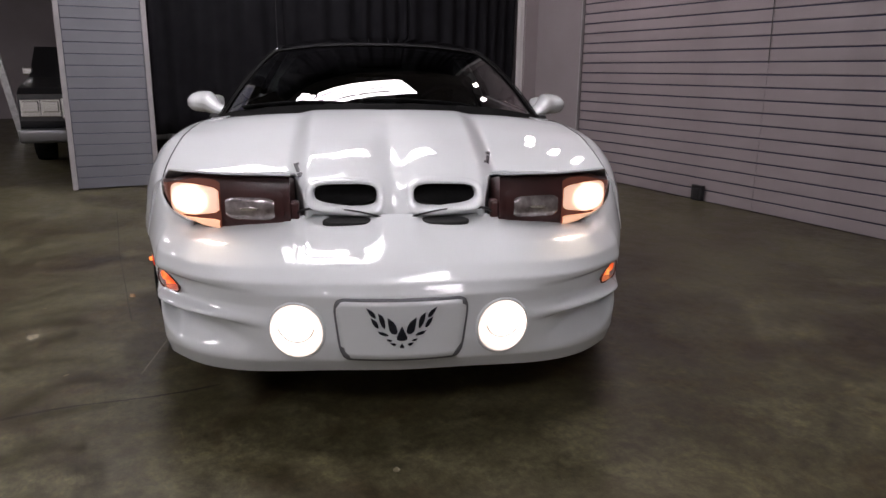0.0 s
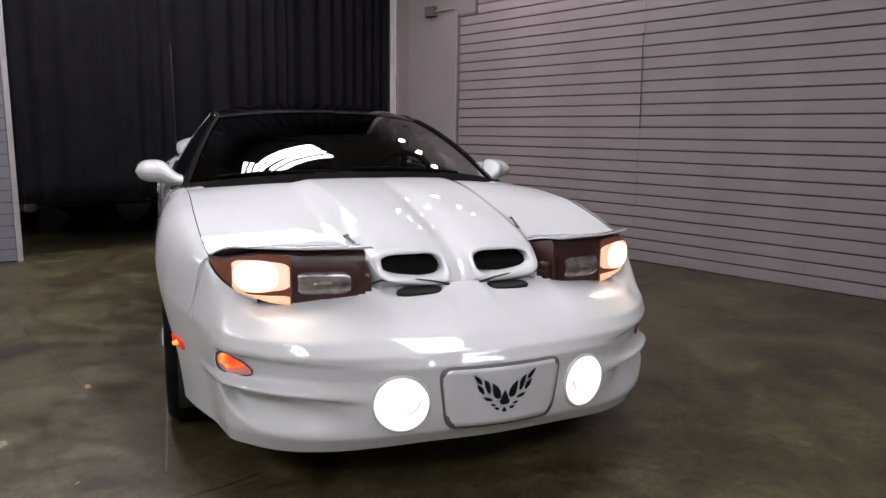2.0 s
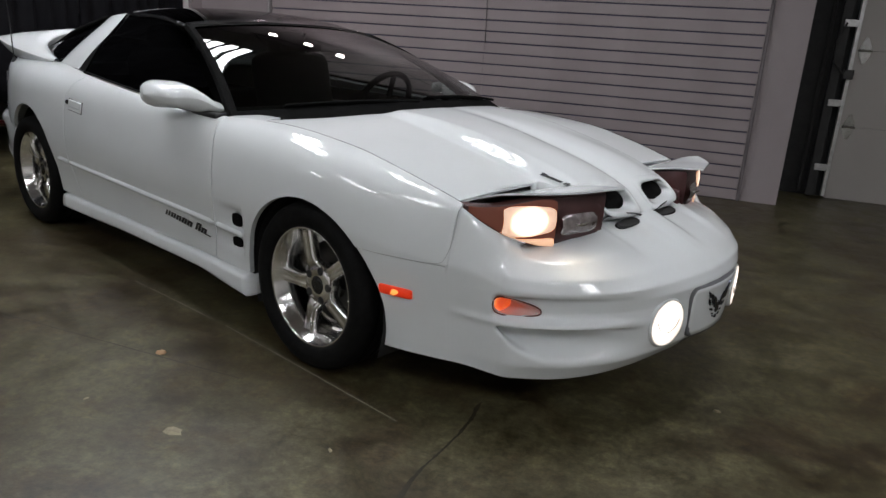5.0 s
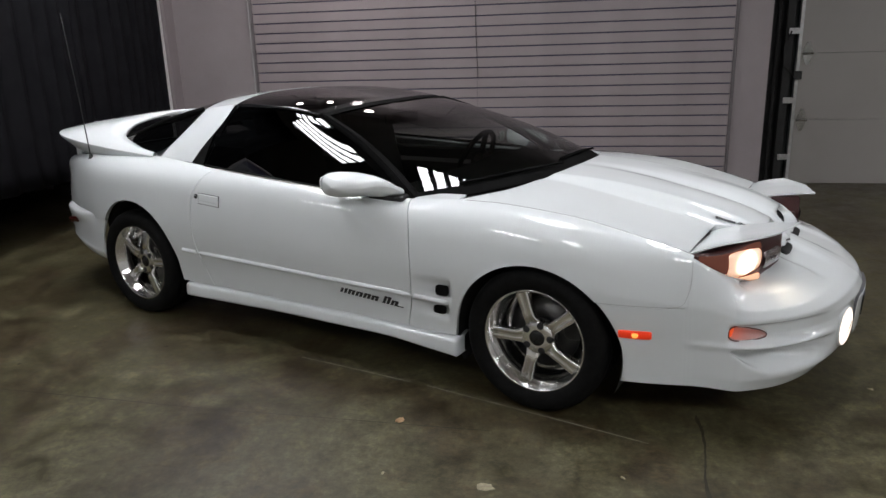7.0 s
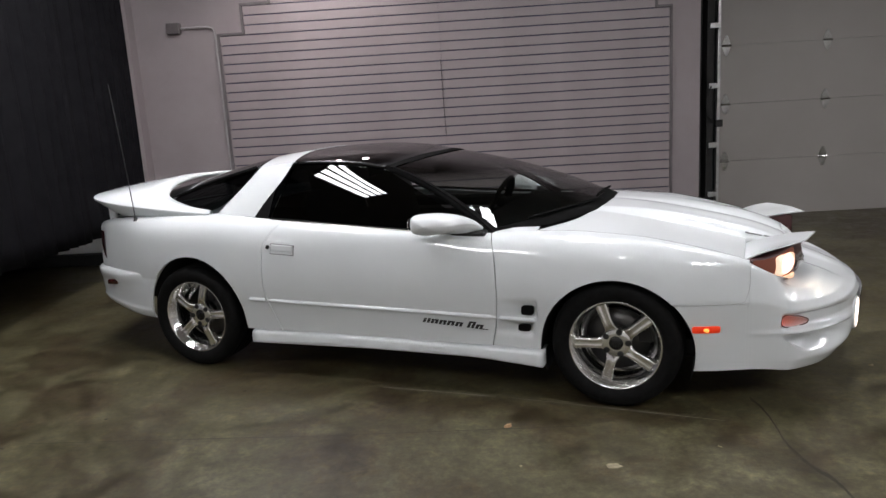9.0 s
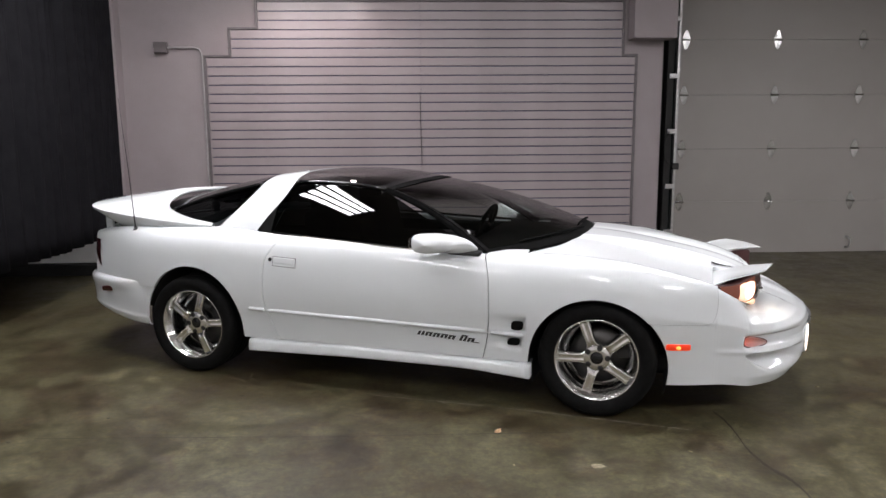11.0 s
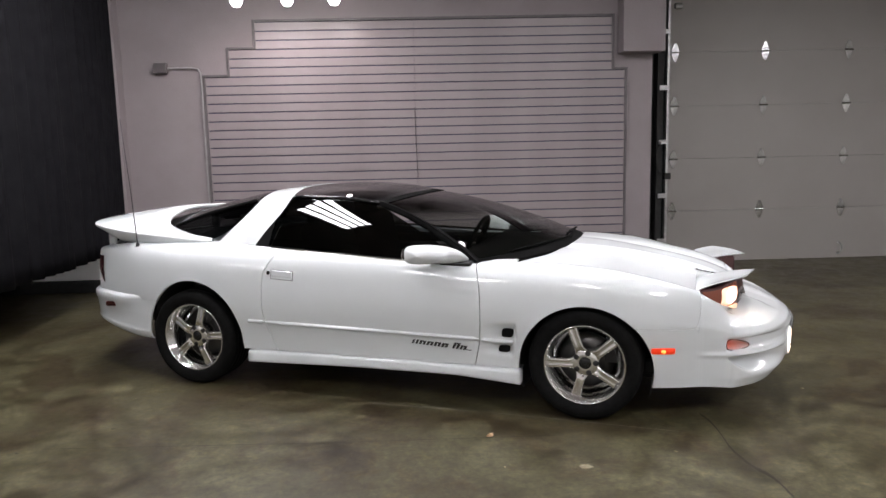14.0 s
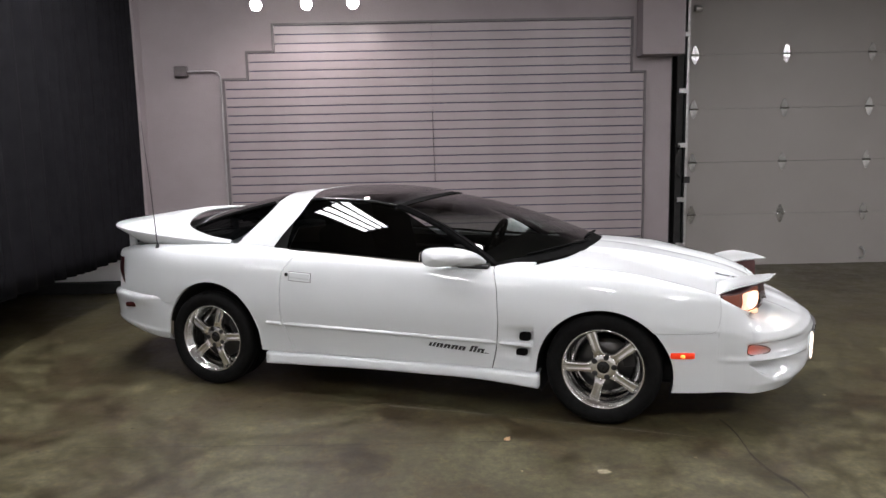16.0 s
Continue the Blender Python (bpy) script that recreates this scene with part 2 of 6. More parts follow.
def edge_trim():
    """Grey border strip that follows the stepped outline of the slat wall."""
    bm = bmesh.new()
    w, f, b = 0.028, SLAT_V - 0.014, WV - 0.001
    zs = [0, 24 * PITCH, 27 * PITCH, 30 * PITCH]
    for i in range(3):
        u0, u1 = row_span((0, 24, 27)[i])
        box_bm(u0 - w, u0, f, b, zs[i], zs[i + 1] + (w if i == 2 else 0), 0.004, bm, 1)
        box_bm(u1, u1 + w, f, b, zs[i], zs[i + 1] + (w if i == 2 else 0), 0.004, bm, 1)
    box_bm(LEFT[0] - w, LEFT[1] - w, f, b, zs[1], zs[1] + w, 0.004, bm, 1)
    box_bm(LEFT[1] - w, LEFT[2] - w, f, b, zs[2], zs[2] + w, 0.004, bm, 1)
    box_bm(RIGHT[1] + w, RIGHT[0] + w, f, b, zs[1], zs[1] + w, 0.004, bm, 1)
    box_bm(LEFT[2], RIGHT[1], f, b, zs[3], zs[3] + w, 0.004, bm, 1)
    return bm


part("edge_trim", edge_trim(), M_EDGE, slatwall)

# overhead door with sections, hinges and tracks
SEC = 0.664
door = thing("door_1", "closed ivory sectional overhead door with steel hinges", "door", ROOM, kind="structure")
for k in range(5):
    part("door_section", box_bm(3.19, 7.05, DOOR_V, DOOR_V + 0.05, k * SEC + 0.0025, (k + 1) * SEC - 0.0005, 0.0015), M_DOOR, door)


def hinge_bm():
    """Pointed strap hinge: two leaf plates with a rolled pin."""
    bm = bmesh.new()
    for s in (1, -1):
        pts = [(-0.050, 0.008 * s), (0.050, 0.008 * s), (0.040, 0.048 * s), (0.012, 0.112 * s), (-0.012, 0.112 * s), (-0.040, 0.048 * s)]
        lo = [bm.verts.new((a, 0, b)) for a, b in pts]
        hi = [bm.verts.new((a, -0.006, b)) for a, b in pts]
        bm.faces.new(lo), bm.faces.new(hi)
        for i in range(6):
            bm.faces.new((lo[i], lo[(i + 1) % 6], hi[(i + 1) % 6], hi[i]))
    join(bm, tube_bm([(-0.055, -0.012, 0), (0.055, -0.012, 0)], 0.010, 8))
    return finish(bm)


hinge_mesh = mesh_of(hinge_bm(), "hinge", M_HINGE)
for u in (3.262, 4.405, 5.475, 6.54):
    for k in range(1, 5):
        h = new("hinge", hinge_mesh)
        h.parent = door
        h.matrix_basis = pose(u, DOOR_V, k * SEC)

# ---- the white coupe ----
def paint_material():
    m = mat("white_car_paint", (0.76, 0.775, 0.785), 0.5, Specular_IOR_Level=0.15, Coat_Weight=1.0, Coat_Roughness=0.02, Coat_IOR=1.5)
    b = m.node_tree.nodes["Principled BSDF"]
    co = node(m, "ShaderNodeTexCoord")
    n = node(m, "ShaderNodeTexNoise", Scale=3.0, Detail=3.0)
    link(m, co, "Object", n, "Vector")
    r = ramp(m, n, "Fac", [(0.3, (0.668, 0.695, 0.704)), (0.7, (0.693, 0.720, 0.729))])
    link(m, r, "Color", b, "Base Color")
    n2 = node(m, "ShaderNodeTexNoise", Scale=900.0, Detail=1.0)
    link(m, co, "Object", n2, "Vector")
    bp = node(m, "ShaderNodeBump", Strength=0.004, Distance=0.001)
    link(m, n2, "Fac", bp, "Height")
    link(m, bp, "Normal", b, "Coat Normal")
    return m


def glass_material(name, tint, gloss_ior=1.5, rough=0.0, band=None):
    """Tinted pane: what is behind shows through a tint, with a clear reflection on top. band: foot, head and tint of a dark sun strip."""
    m = bpy.data.materials.new(name)
    m.use_nodes = True
    nt = m.node_tree
    nt.nodes.remove(nt.nodes["Principled BSDF"])
    tr = node(m, "ShaderNodeBsdfTransparent", Color=(*tint, 1))
    gl = node(m, "ShaderNodeBsdfGlossy", Roughness=rough)
    base = ((gloss_ior - 1) / (gloss_ior + 1)) ** 2
    lw = node(m, "ShaderNodeLayerWeight", Blend=0.5)
    pw = node(m, "ShaderNodeMath", operation="POWER")
    pw.inputs[1].default_value = 5.0
    fr = node(m, "ShaderNodeMath", operation="MULTIPLY_ADD")
    fr.inputs[1].default_value, fr.inputs[2].default_value = 1 - 1.6 * base, 1.6 * base
    mx = node(m, "ShaderNodeMixShader")
    link(m, lw, "Facing", pw, 0), link(m, pw, "Value", fr, 0)
    link(m, fr, "Value", mx, 0)
    nt.links.new(tr.outputs[0], mx.inputs[1])
    nt.links.new(gl.outputs[0], mx.inputs[2])
    nt.links.new(mx.outputs[0], nt.nodes["Material Output"].inputs["Surface"])
    if band:
        co = node(m, "ShaderNodeTexCoord")
        sp = node(m, "ShaderNodeSeparateXYZ")
        mr = node(m, "ShaderNodeMapRange")
        mr.inputs["From Min"].default_value, mr.inputs["From Max"].default_value = band[0], band[1]
        link(m, co, "Object", sp, 0), link(m, sp, "Z", mr, "Value")
        r = ramp(m, mr, "Result", [(0.0, tint), (1.0, band[2])])
        link(m, r, "Color", tr, "Color")
    return m


def lens_material(name, dark, light, strength):
    """Lit moulded lens: fine ribs and an uneven glow under a glossy face."""
    m = emitter(name, dark, strength)
    b = m.node_tree.nodes["Principled BSDF"]
    b.inputs["Roughness"].default_value, b.inputs["Coat Weight"].default_value = 0.2, 1.0
    co = node(m, "ShaderNodeTexCoord")
    w = node(m, "ShaderNodeTexWave", Scale=26.0, Distortion=1.0)
    n = node(m, "ShaderNodeTexNoise", Scale=16.0, Detail=2.0)
    link(m, co, "Object", w, "Vector"), link(m, co, "Object", n, "Vector")
    r = ramp(m, n, "Fac", [(0.38, tuple(0.35 * c for c in dark)), (0.5, dark), (0.62, light)])
    link(m, r, "Color", b, "Emission Color")
    bp = node(m, "ShaderNodeBump", Strength=0.4, Distance=0.002)
    link(m, w, "Fac", bp, "Height"), link(m, bp, "Normal", b, "Normal")
    return m


def glow_material(name, reach, core, rim):
    """Lit lens, hottest in its middle and warmer towards the rim."""
    m = emitter(name, core[0], 1.0)
    b = m.node_tree.nodes["Principled BSDF"]
    co = node(m, "ShaderNodeTexCoord")
    d = node(m, "ShaderNodeVectorMath", operation="DISTANCE")
    d.inputs[1].default_value = (0.5, 0.5, 0.5)
    m.node_tree.links.new(co.outputs["Generated"], d.inputs[0])
    mr = node(m, "ShaderNodeMapRange")
    mr.inputs["From Min"].default_value, mr.inputs["From Max"].default_value = 0.15, reach
    mr.inputs["To Min"].default_value, mr.inputs["To Max"].default_value = core[1], rim[1]
    m.node_tree.links.new(d.outputs["Value"], mr.inputs["Value"])
    m.node_tree.links.new(mr.outputs[0], b.inputs["Emission Strength"])
    r = ramp(m, d, "Value", [(0.2, core[0]), (reach, rim[0])])
    link(m, r, "Color", b, "Emission Color")
    return m


M_PAINT = paint_material()
M_GLASS = glass_material("windscreen_glass", (0.40, 0.43, 0.41), band=(1.09, 1.15, (0.05, 0.05, 0.05)))
M_TINT = glass_material("dark_tinted_glass", (0.05, 0.055, 0.055))
M_TTOP = glass_material("smoked_roof_glass", (0.035, 0.03, 0.03), 1.55, 0.02)
M_CLEAR = glass_material("clear_lens", (0.92, 0.92, 0.92))
M_SIDECLEAR = glass_material("clear_side_glass", (0.96, 0.97, 0.965))
M_PLASTIC = noisy(mat("black_plastic", (0.015, 0.015, 0.016), 0.42), (0.011, 0.011, 0.012), (0.02, 0.02, 0.021), 12)
M_SEALBLACK = noisy(mat("black_seal", (0.006, 0.006, 0.006), 0.85, Specular_IOR_Level=0.05), (0.004, 0.004, 0.004), (0.008, 0.008, 0.008), 20)
M_GAP = mat("panel_gap", (0.015, 0.015, 0.015), 0.8)
M_SEAMPALE = mat("pale_seam", (0.30, 0.30, 0.31), 0.6)
M_PLATEGAP = mat("plate_recess", (0.12, 0.12, 0.13), 0.6)
M_BADGE = mat("dark_chrome", (0.05, 0.055, 0.08), 0.12, 0.9)
M_CHROME = mat("polished_alloy", (0.90, 0.895, 0.885), 0.15, 1.0)
M_DISC = mat("brake_disc", (0.10, 0.098, 0.095), 0.4, 1.0)
M_AMBER = lens_material("lit_amber_lens", (1.0, 0.14, 0.03), (1.0, 0.46, 0.12), 2.8)
M_TURNBOWL = mat("pale_lamp_bowl", (0.75, 0.55, 0.52), 0.3, Coat_Weight=0.5)
M_LAMPSEAL = mat("maroon_lamp_seal", (0.10, 0.03, 0.02), 0.5)
M_MARKER = emitter("side_marker_lens", (0.9, 0.05, 0.012), 0.55)
M_MARKLIT = emitter("side_marker_bulb", (1.0, 0.28, 0.06), 3.0)
M_REDLENS = mat("dark_red_lens", (0.05, 0.006, 0.006), 0.15, Coat_Weight=1.0)
M_LAMPGLOW = glow_material("headlamp_glow", 0.54, ((1.0, 0.92, 0.82), 22.0), ((1.0, 0.50, 0.28), 1.3))
M_FOGGLOW = glow_material("fog_lamp_glow", 0.52, ((1.0, 0.95, 0.88), 9.0), ((1.0, 0.80, 0.66), 2.6))
M_TRIMBLACK = mat("gloss_black_trim", (0.012, 0.012, 0.013), 0.15)
M_CABIN = noisy(mat("dark_cabin_trim", (0.007, 0.007, 0.007), 0.8, Specular_IOR_Level=0.1), (0.005, 0.005, 0.005), (0.009, 0.009, 0.009), 14)
M_SEAT = noisy(mat("charcoal_leather", (0.008, 0.008, 0.008), 0.6), (0.006, 0.006, 0.006), (0.011, 0.011, 0.011), 10, 0.2, 90)


def knots(*kv):
    """Smooth monotone curve through knots given as x, value, x, value ..."""
    xs, ys = np.array(kv[::2], float), np.array(kv[1::2], float)
    h, d = np.diff(xs), np.diff(ys) / np.diff(xs)
    s = np.zeros(len(xs))
    for i in range(1, len(xs) - 1):
        if d[i - 1] * d[i] > 0:
            w1, w2 = 2 * h[i] + h[i - 1], h[i] + 2 * h[i - 1]
            s[i] = (w1 + w2) / (w1 / d[i - 1] + w2 / d[i])
    s[0], s[-1] = d[0], d[-1]

    def f(x):
        x = np.clip(np.asarray(x, float), xs[0], xs[-1])
        i = np.clip(np.searchsorted(xs, x) - 1, 0, len(xs) - 2)
        t = (x - xs[i]) / h[i]
        return ((2 * t**3 - 3 * t**2 + 1) * ys[i] + (t**3 - 2 * t**2 + t) * h[i] * s[i] + (-2 * t**3 + 3 * t**2) * ys[i + 1] + (t**3 - t**2) * h[i] * s[i + 1])

    return f


def ease(a, b, x):
    t = np.clip((np.asarray(x, float) - a) / (b - a), 0, 1)
    return t * t * (3 - 2 * t)


def polyline(pts, n, loops=3):
    """n points along a rounded polyline (corner cutting keeps the ends)."""
    p = np.array(pts, float)
    for _ in range(loops):
        q = np.empty((2 * len(p) - 2, p.shape[1]))
        q[0::2], q[1::2] = 0.75 * p[:-1] + 0.25 * p[1:], 0.25 * p[:-1] + 0.75 * p[1:]
        p = np.vstack([p[:1], q, p[-1:]])
    s = np.r_[0, np.cumsum(np.linalg.norm(np.diff(p, axis=0), axis=1))]
    t = np.linspace(0, s[-1], n)
    return np.stack([np.interp(t, s, p[:, k]) for k in range(p.shape[1])], 1)


def grid_bm(g, flip=False, skip=None, rim=0.0, rim_dir=None, wrap=False):
    """A quad sheet from an array of points [rows, columns, 3]; rim folds a flange of that depth round its border along rim_dir."""
    n, m = g.shape[:2]
    bm = bmesh.new()
    v = [[bm.verts.new(g[i, j]) for j in range(m)] for i in range(n)]
    for i in range(n - 1):
        for j in range(m - 1):
            if skip is not None and skip(*(g[i:i + 2, j:j + 2].reshape(4, 3).mean(0))):
                continue
            q = (v[i][j], v[i + 1][j], v[i + 1][j + 1], v[i][j + 1])
            if len({tuple(np.round(x.co, 6)) for x in q}) < 3:
                continue
            bm.faces.new(q if not flip else q[::-1])
    if rim:
        d = Vector(rim_dir)
        loop = [(0, j) for j in range(m)] + [(i, m - 1) for i in range(1, n)] + [(n - 1, j) for j in range(m - 2, -1, -1)] + [(i, 0) for i in range(n - 2, 0, -1)]
        cen = Vector(g.reshape(-1, 3).mean(0))
        low = []
        for i, j in loop:
            p = v[i][j].co
            low.append(bm.verts.new(p + d * rim))
        for k in range(len(loop)):
            a, b = v[loop[k][0]][loop[k][1]], v[loop[(k + 1) % len(loop)][0]][loop[(k + 1) % len(loop)][1]]
            q = (a, b, low[(k + 1) % len(loop)], low[k])
            bm.faces.new(q if not flip else q[::-1])
    loose = [x for x in bm.verts if not x.link_faces]
    bmesh.ops.delete(bm, geom=loose, context="VERTS")
    return bm


def shell(name, g, material, parent, flip=False, thick=0.003, label="", skip=None, crease=None):
    """A body panel: a sheet with a real thickness behind its outer face."""
    bm = grid_bm(g, False, skip)
    out = 0.0
    bm.normal_update()
    for f in bm.faces:
        c = f.calc_center_median()
        out += f.calc_area() * f.normal.dot(c - Vector((0.75 * c.x, 0, 0.4)))
    if out < 0:
        bmesh.ops.reverse_faces(bm, faces=bm.faces)
    for e in bm.edges:
        e.smooth = not e.is_boundary
    ob = part(name, bm, material, parent, label, True)
    mo = ob.modifiers.new("thickness", "SOLIDIFY")
    mo.thickness, mo.offset = thick, -1
    return ob


AXLE_F, AXLE_R = 1.284, -1.284
half_w = knots(-2.3, 0.650, -2.0, 0.770, -1.6, 0.88, -1.28, 0.918, -0.85, 0.925, 0.0, 0.922, 0.65, 0.92, 0.9, 0.925, 1.3, 0.932, 1.6, 0.902, 1.73, 0.872, 1.9, 0.815, 2.05, 0.755)
top_y = knots(-2.3, 0.60, -2.15, 0.66, -1.78, 0.74, -1.13, 0.755, -0.8, 0.79, -0.2, 0.83, 0.25, 0.84, 0.64, 0.815, 1.03, 0.79, 1.4, 0.79, 1.6, 0.785, 1.9, 0.76, 2.05, 0.70)
top_z = knots(-2.3, 0.85, -2.1, 0.895, -1.78, 0.925, -1.13, 0.945, -0.8, 0.927, -0.2, 0.893, 0.25, 0.868, 0.64, 0.858, 0.80, 0.866, 1.03, 0.870, 1.4, 0.845, 1.6, 0.808, 1.76, 0.768, 1.9, 0.722, 2.05, 0.63)


def side_profile(x, n=40, low=0.19):
    return profile_at(round(float(x), 3), n, round(float(low), 4))


@functools.lru_cache(maxsize=20000)
def profile_at(x, n, low):
    """Half section of the body side at x, from the top seam down to the height low."""
    w, ya, za = float(half_w(x)), float(top_y(x)), float(top_z(x))
    pts = [(ya, za), (ya + 0.45 * (w - ya), za - 0.018), (w - 0.018, za - 0.09), (w, 0.66 * za + 0.06), (w, 0.55), (w - 0.012, 0.455), (w - 0.024, 0.40), (w - 0.034, 0.30), (w - 0.05, 0.17)]
    p = polyline(pts, 160, 3)
    k = np.searchsorted(-p[:, 1], -low)
    k = min(max(k, 2), len(p) - 1)
    f = (p[k - 1, 1] - low) / max(p[k - 1, 1] - p[k, 1], 1e-6)
    p = np.vstack([p[:k], p[k - 1] + np.clip(f, 0, 1) * (p[k] - p[k - 1])])
    s = np.r_[0, np.cumsum(np.linalg.norm(np.diff(p, axis=0), axis=1))]
    t = np.linspace(0, s[-1], n)
    return np.stack([np.interp(t, s, p[:, 0]), np.interp(t, s, p[:, 1])], 1)


def arch_low(x, xa, za, r, base):
    """Lower edge of a panel over a wheel arch."""
    d = abs(x - xa)
    return za + math.sqrt(max(r * r - d * d, 0.0)) if d < r and za + math.sqrt(max(r * r - d * d, 0)) > base else base


def side_sheet(xs, low_of, n=40, side=1, x_of=None):
    """Body side from x to x; x_of(x, z) bends the columns to follow a curved seam."""
    rows = []
    for x in xs:
        p = side_profile(x, n, low_of(x))
        if x_of:
            q = []
            for k, (y, z) in enumerate(p):
                xx = x_of(x, z)
                pp = side_profile(xx, n, low_of(x))
                q.append((xx, side * pp[k, 0], pp[k, 1]))
            rows.append(q)
        else:
            rows.append([(x, side * y, z) for y, z in p])
    return np.array(rows)


def spread_x(a, b, n, *dense):
    """n x-values from a to b, gathered round the given places."""
    x = np.linspace(a, b, 600)
    w = 1.0 + sum(6.0 * np.exp(-(((x - d) / 0.035) ** 2)) for d in dense)
    c = np.r_[0, np.cumsum((w[1:] + w[:-1]) / 2)]
    return np.interp(np.linspace(0, c[-1], n), c, x)


car = thing("coupe", "glossy white two-door sports coupe with raised pop-up headlamps, lights lit", "car")
GAP = 0.0025
door_front = knots(0.265, 0.655, 0.42, 0.688, 0.56, 0.699, 0.72, 0.692, 0.84, 0.665, 0.86, 0.655)
door_rear = knots(0.265, -0.64, 0.40, -0.695, 0.55, -0.727, 0.75, -0.715, 0.86, -0.66, 0.93, -0.60)


def body_side(s):
    """Fender, door, quarter panel and skirt of one side (s = -1 right, 1 left)."""
    flip = s > 0
    low_f = lambda x: max(arch_low(x, AXLE_F, 0.29, 0.366, 0.272), 0.541 if x > 1.5 else 0)
    xs = spread_x(0.70, 1.875, 90, 0.922, 1.56)
    bend = lambda x, z: x + (float(door_front(z)) + GAP - 0.70) * float(np.clip((1.0 - x) / 0.3, 0, 1)) ** 2
    fender = side_sheet(xs, low_f, 42, s, bend)
    # vents behind the wheel: scoops pressed into the fender
    gills = ((0.845, 0.482, 0.060, 0.036), (0.822, 0.384, 0.060, 0.028))

    def press(g):
        for (cx, cz, a, b) in gills:
            u, w = (g[..., 0] - cx) / a, (g[..., 2] - cz) / b
            ramp_in = ease(-3.0, 0.6, u) * ease(1.12, 0.9, u) * ease(1.5, 0.75, np.abs(w))
            g[..., 1] -= s * 0.022 * ramp_in
        return g

    fo = shell("front_fender", press(fender), M_PAINT, car, flip, 0.02)
    for (cx, cz, a, b) in gills:
        # dark slot at the vent's deep end
        bm = bmesh.new()
        ring, n = [], 24
        for k in range(n):
            t = 2 * math.pi * k / n
            c, d = math.cos(t), math.sin(t)
            px = cx + 0.012 + 0.034 * math.copysign(abs(c) ** 0.55, c) + 0.006 * d
            pz = cz + 0.75 * b * math.copysign(abs(d) ** 0.55, d)
            y = np.interp(-pz, -side_profile(px, 40)[:, 1], side_profile(px, 40)[:, 0])
            ring.append(bm.verts.new((px, s * (y - 0.012), pz)))
        bm.faces.new(ring if s < 0 else ring[::-1])
        inner = bmesh.ops.extrude_face_region(bm, geom=bm.faces[:])
        bmesh.ops.translate(bm, verts=[e for e in inner["geom"] if isinstance(e, bmesh.types.BMVert)], vec=(0, s * 0.006, 0))
        part("vent_slot", bm, M_SEALBLACK, fo)
    # ledge that carries the fender in under the windscreen
    rows = []
    for x in np.linspace(0.665, 0.885, 10):
        rows.append([(x, s * (float(top_y(x)) - 0.075 * t + 0.001), float(top_z(x)) + 0.010 * t - 0.001) for t in np.linspace(0, 1, 6)])
    shell("fender_ledge", np.array(rows), M_PAINT, fo, flip, 0.008)
    # door
    cols = np.linspace(0, 1, 34)
    base = [side_profile(-0.66 + 1.33 * c, 44, 0.273) for c in cols]
    g = np.zeros((34, 44, 3))
    for i, c in enumerate(cols):
        for k in range(44):
            z = base[i][k, 1]
            x = (1 - c) * (float(door_rear(z)) + GAP) + c * (float(door_front(z)) - GAP)
            p = side_profile(x, 44, 0.273)[k]
            g[i, k] = (x, s * p[0], p[1])
    door = shell("door", g, M_PAINT, car, flip, 0.02)
    door_y = lambda x, z: float(np.interp(-z, -side_profile(x, 40)[:, 1], side_profile(x, 40)[:, 0]))
    # handle: recessed flap with a lower lip, and the lock
    hb = bmesh.new()
    gapb = bmesh.new()
    for (x0, x1, z0, z1, out, bev, into) in ((-0.656, -0.498, 0.735, 0.795, 0.0016, 0.001, gapb), (-0.653, -0.501, 0.738, 0.792, 0.0026, 0.001, hb), (-0.650, -0.504, 0.754, 0.790, 0.0075, 0.004, hb)):
        y = door_y((x0 + x1) / 2, (z0 + z1) / 2)
        t = box_bm(x0, x1, -0.012, out, z0, z1, bev, None, 3)
        bmesh.ops.transform(t, matrix=Matrix.Translation((0, s * y, 0)) @ Matrix.Diagonal((1, s, 1, 1)), verts=t.verts)
        bmesh.ops.transform(t, matrix=Matrix.Translation((-0.567, s * y, 0.768)) @ Matrix.Rotation(s * radians(7), 4, "X") @ Matrix.Rotation(radians(3), 4, "Y") @ Matrix.Translation((0.567, -s * y, -0.768)), verts=t.verts)
        join(into, t)
    dh = part("door_handle", finish(hb), M_PAINT, door, "white flap door handle")
    part("handle_gap", finish(gapb), M_GAP, dh)
    lk = lathe_bm([(0.0, 0.008), (0.009, 0.008), (0.012, 0.004), (0.013, -0.004)], 20)
    bmesh.ops.transform(lk, matrix=Matrix.Translation((-0.673, s * door_y(-0.673, 0.778), 0.778)) @ Matrix.Diagonal((1, s, 1, 1)), verts=lk.verts)
    part("lock", finish(lk), M_TRIMBLACK, door, "black round door lock", True)
    # rub strip in three lengths: quarter, door, fender
    zm = lambda x: 0.459 - 0.0191 * (x + 0.844)
    for a, b, host, nm in ((-0.844, -0.722, None, "rub_strip"), (-0.714, 0.690, door, "rub_strip"), (0.702, 0.895, fo, "rub_strip")):
        rows = []
        for x in np.linspace(a, b, 40):
            e = float(ease(0, 0.012, x - a) * ease(0, 0.012, b - x))
            z0 = zm(x)
            rows.append([(x, s * (door_y(x, z0 + dz) + e * dy), z0 + dz * (0.4 + 0.6 * e)) for dz, dy in ((0.015, 0.000), (0.009, 0.010), (0.002, 0.013), (-0.006, 0.011), (-0.011, -0.001))])
        part("rub_strip", grid_bm(np.array(rows), flip), M_PAINT, host or car, "", True)
    # quarter panel
    low_r = lambda x: arch_low(x, -1.268, 0.335, 0.37, 0.545 if x < -1.268 else 0.270)
    xs = spread_x(-2.22, -0.66, 96, -1.63, -0.902)
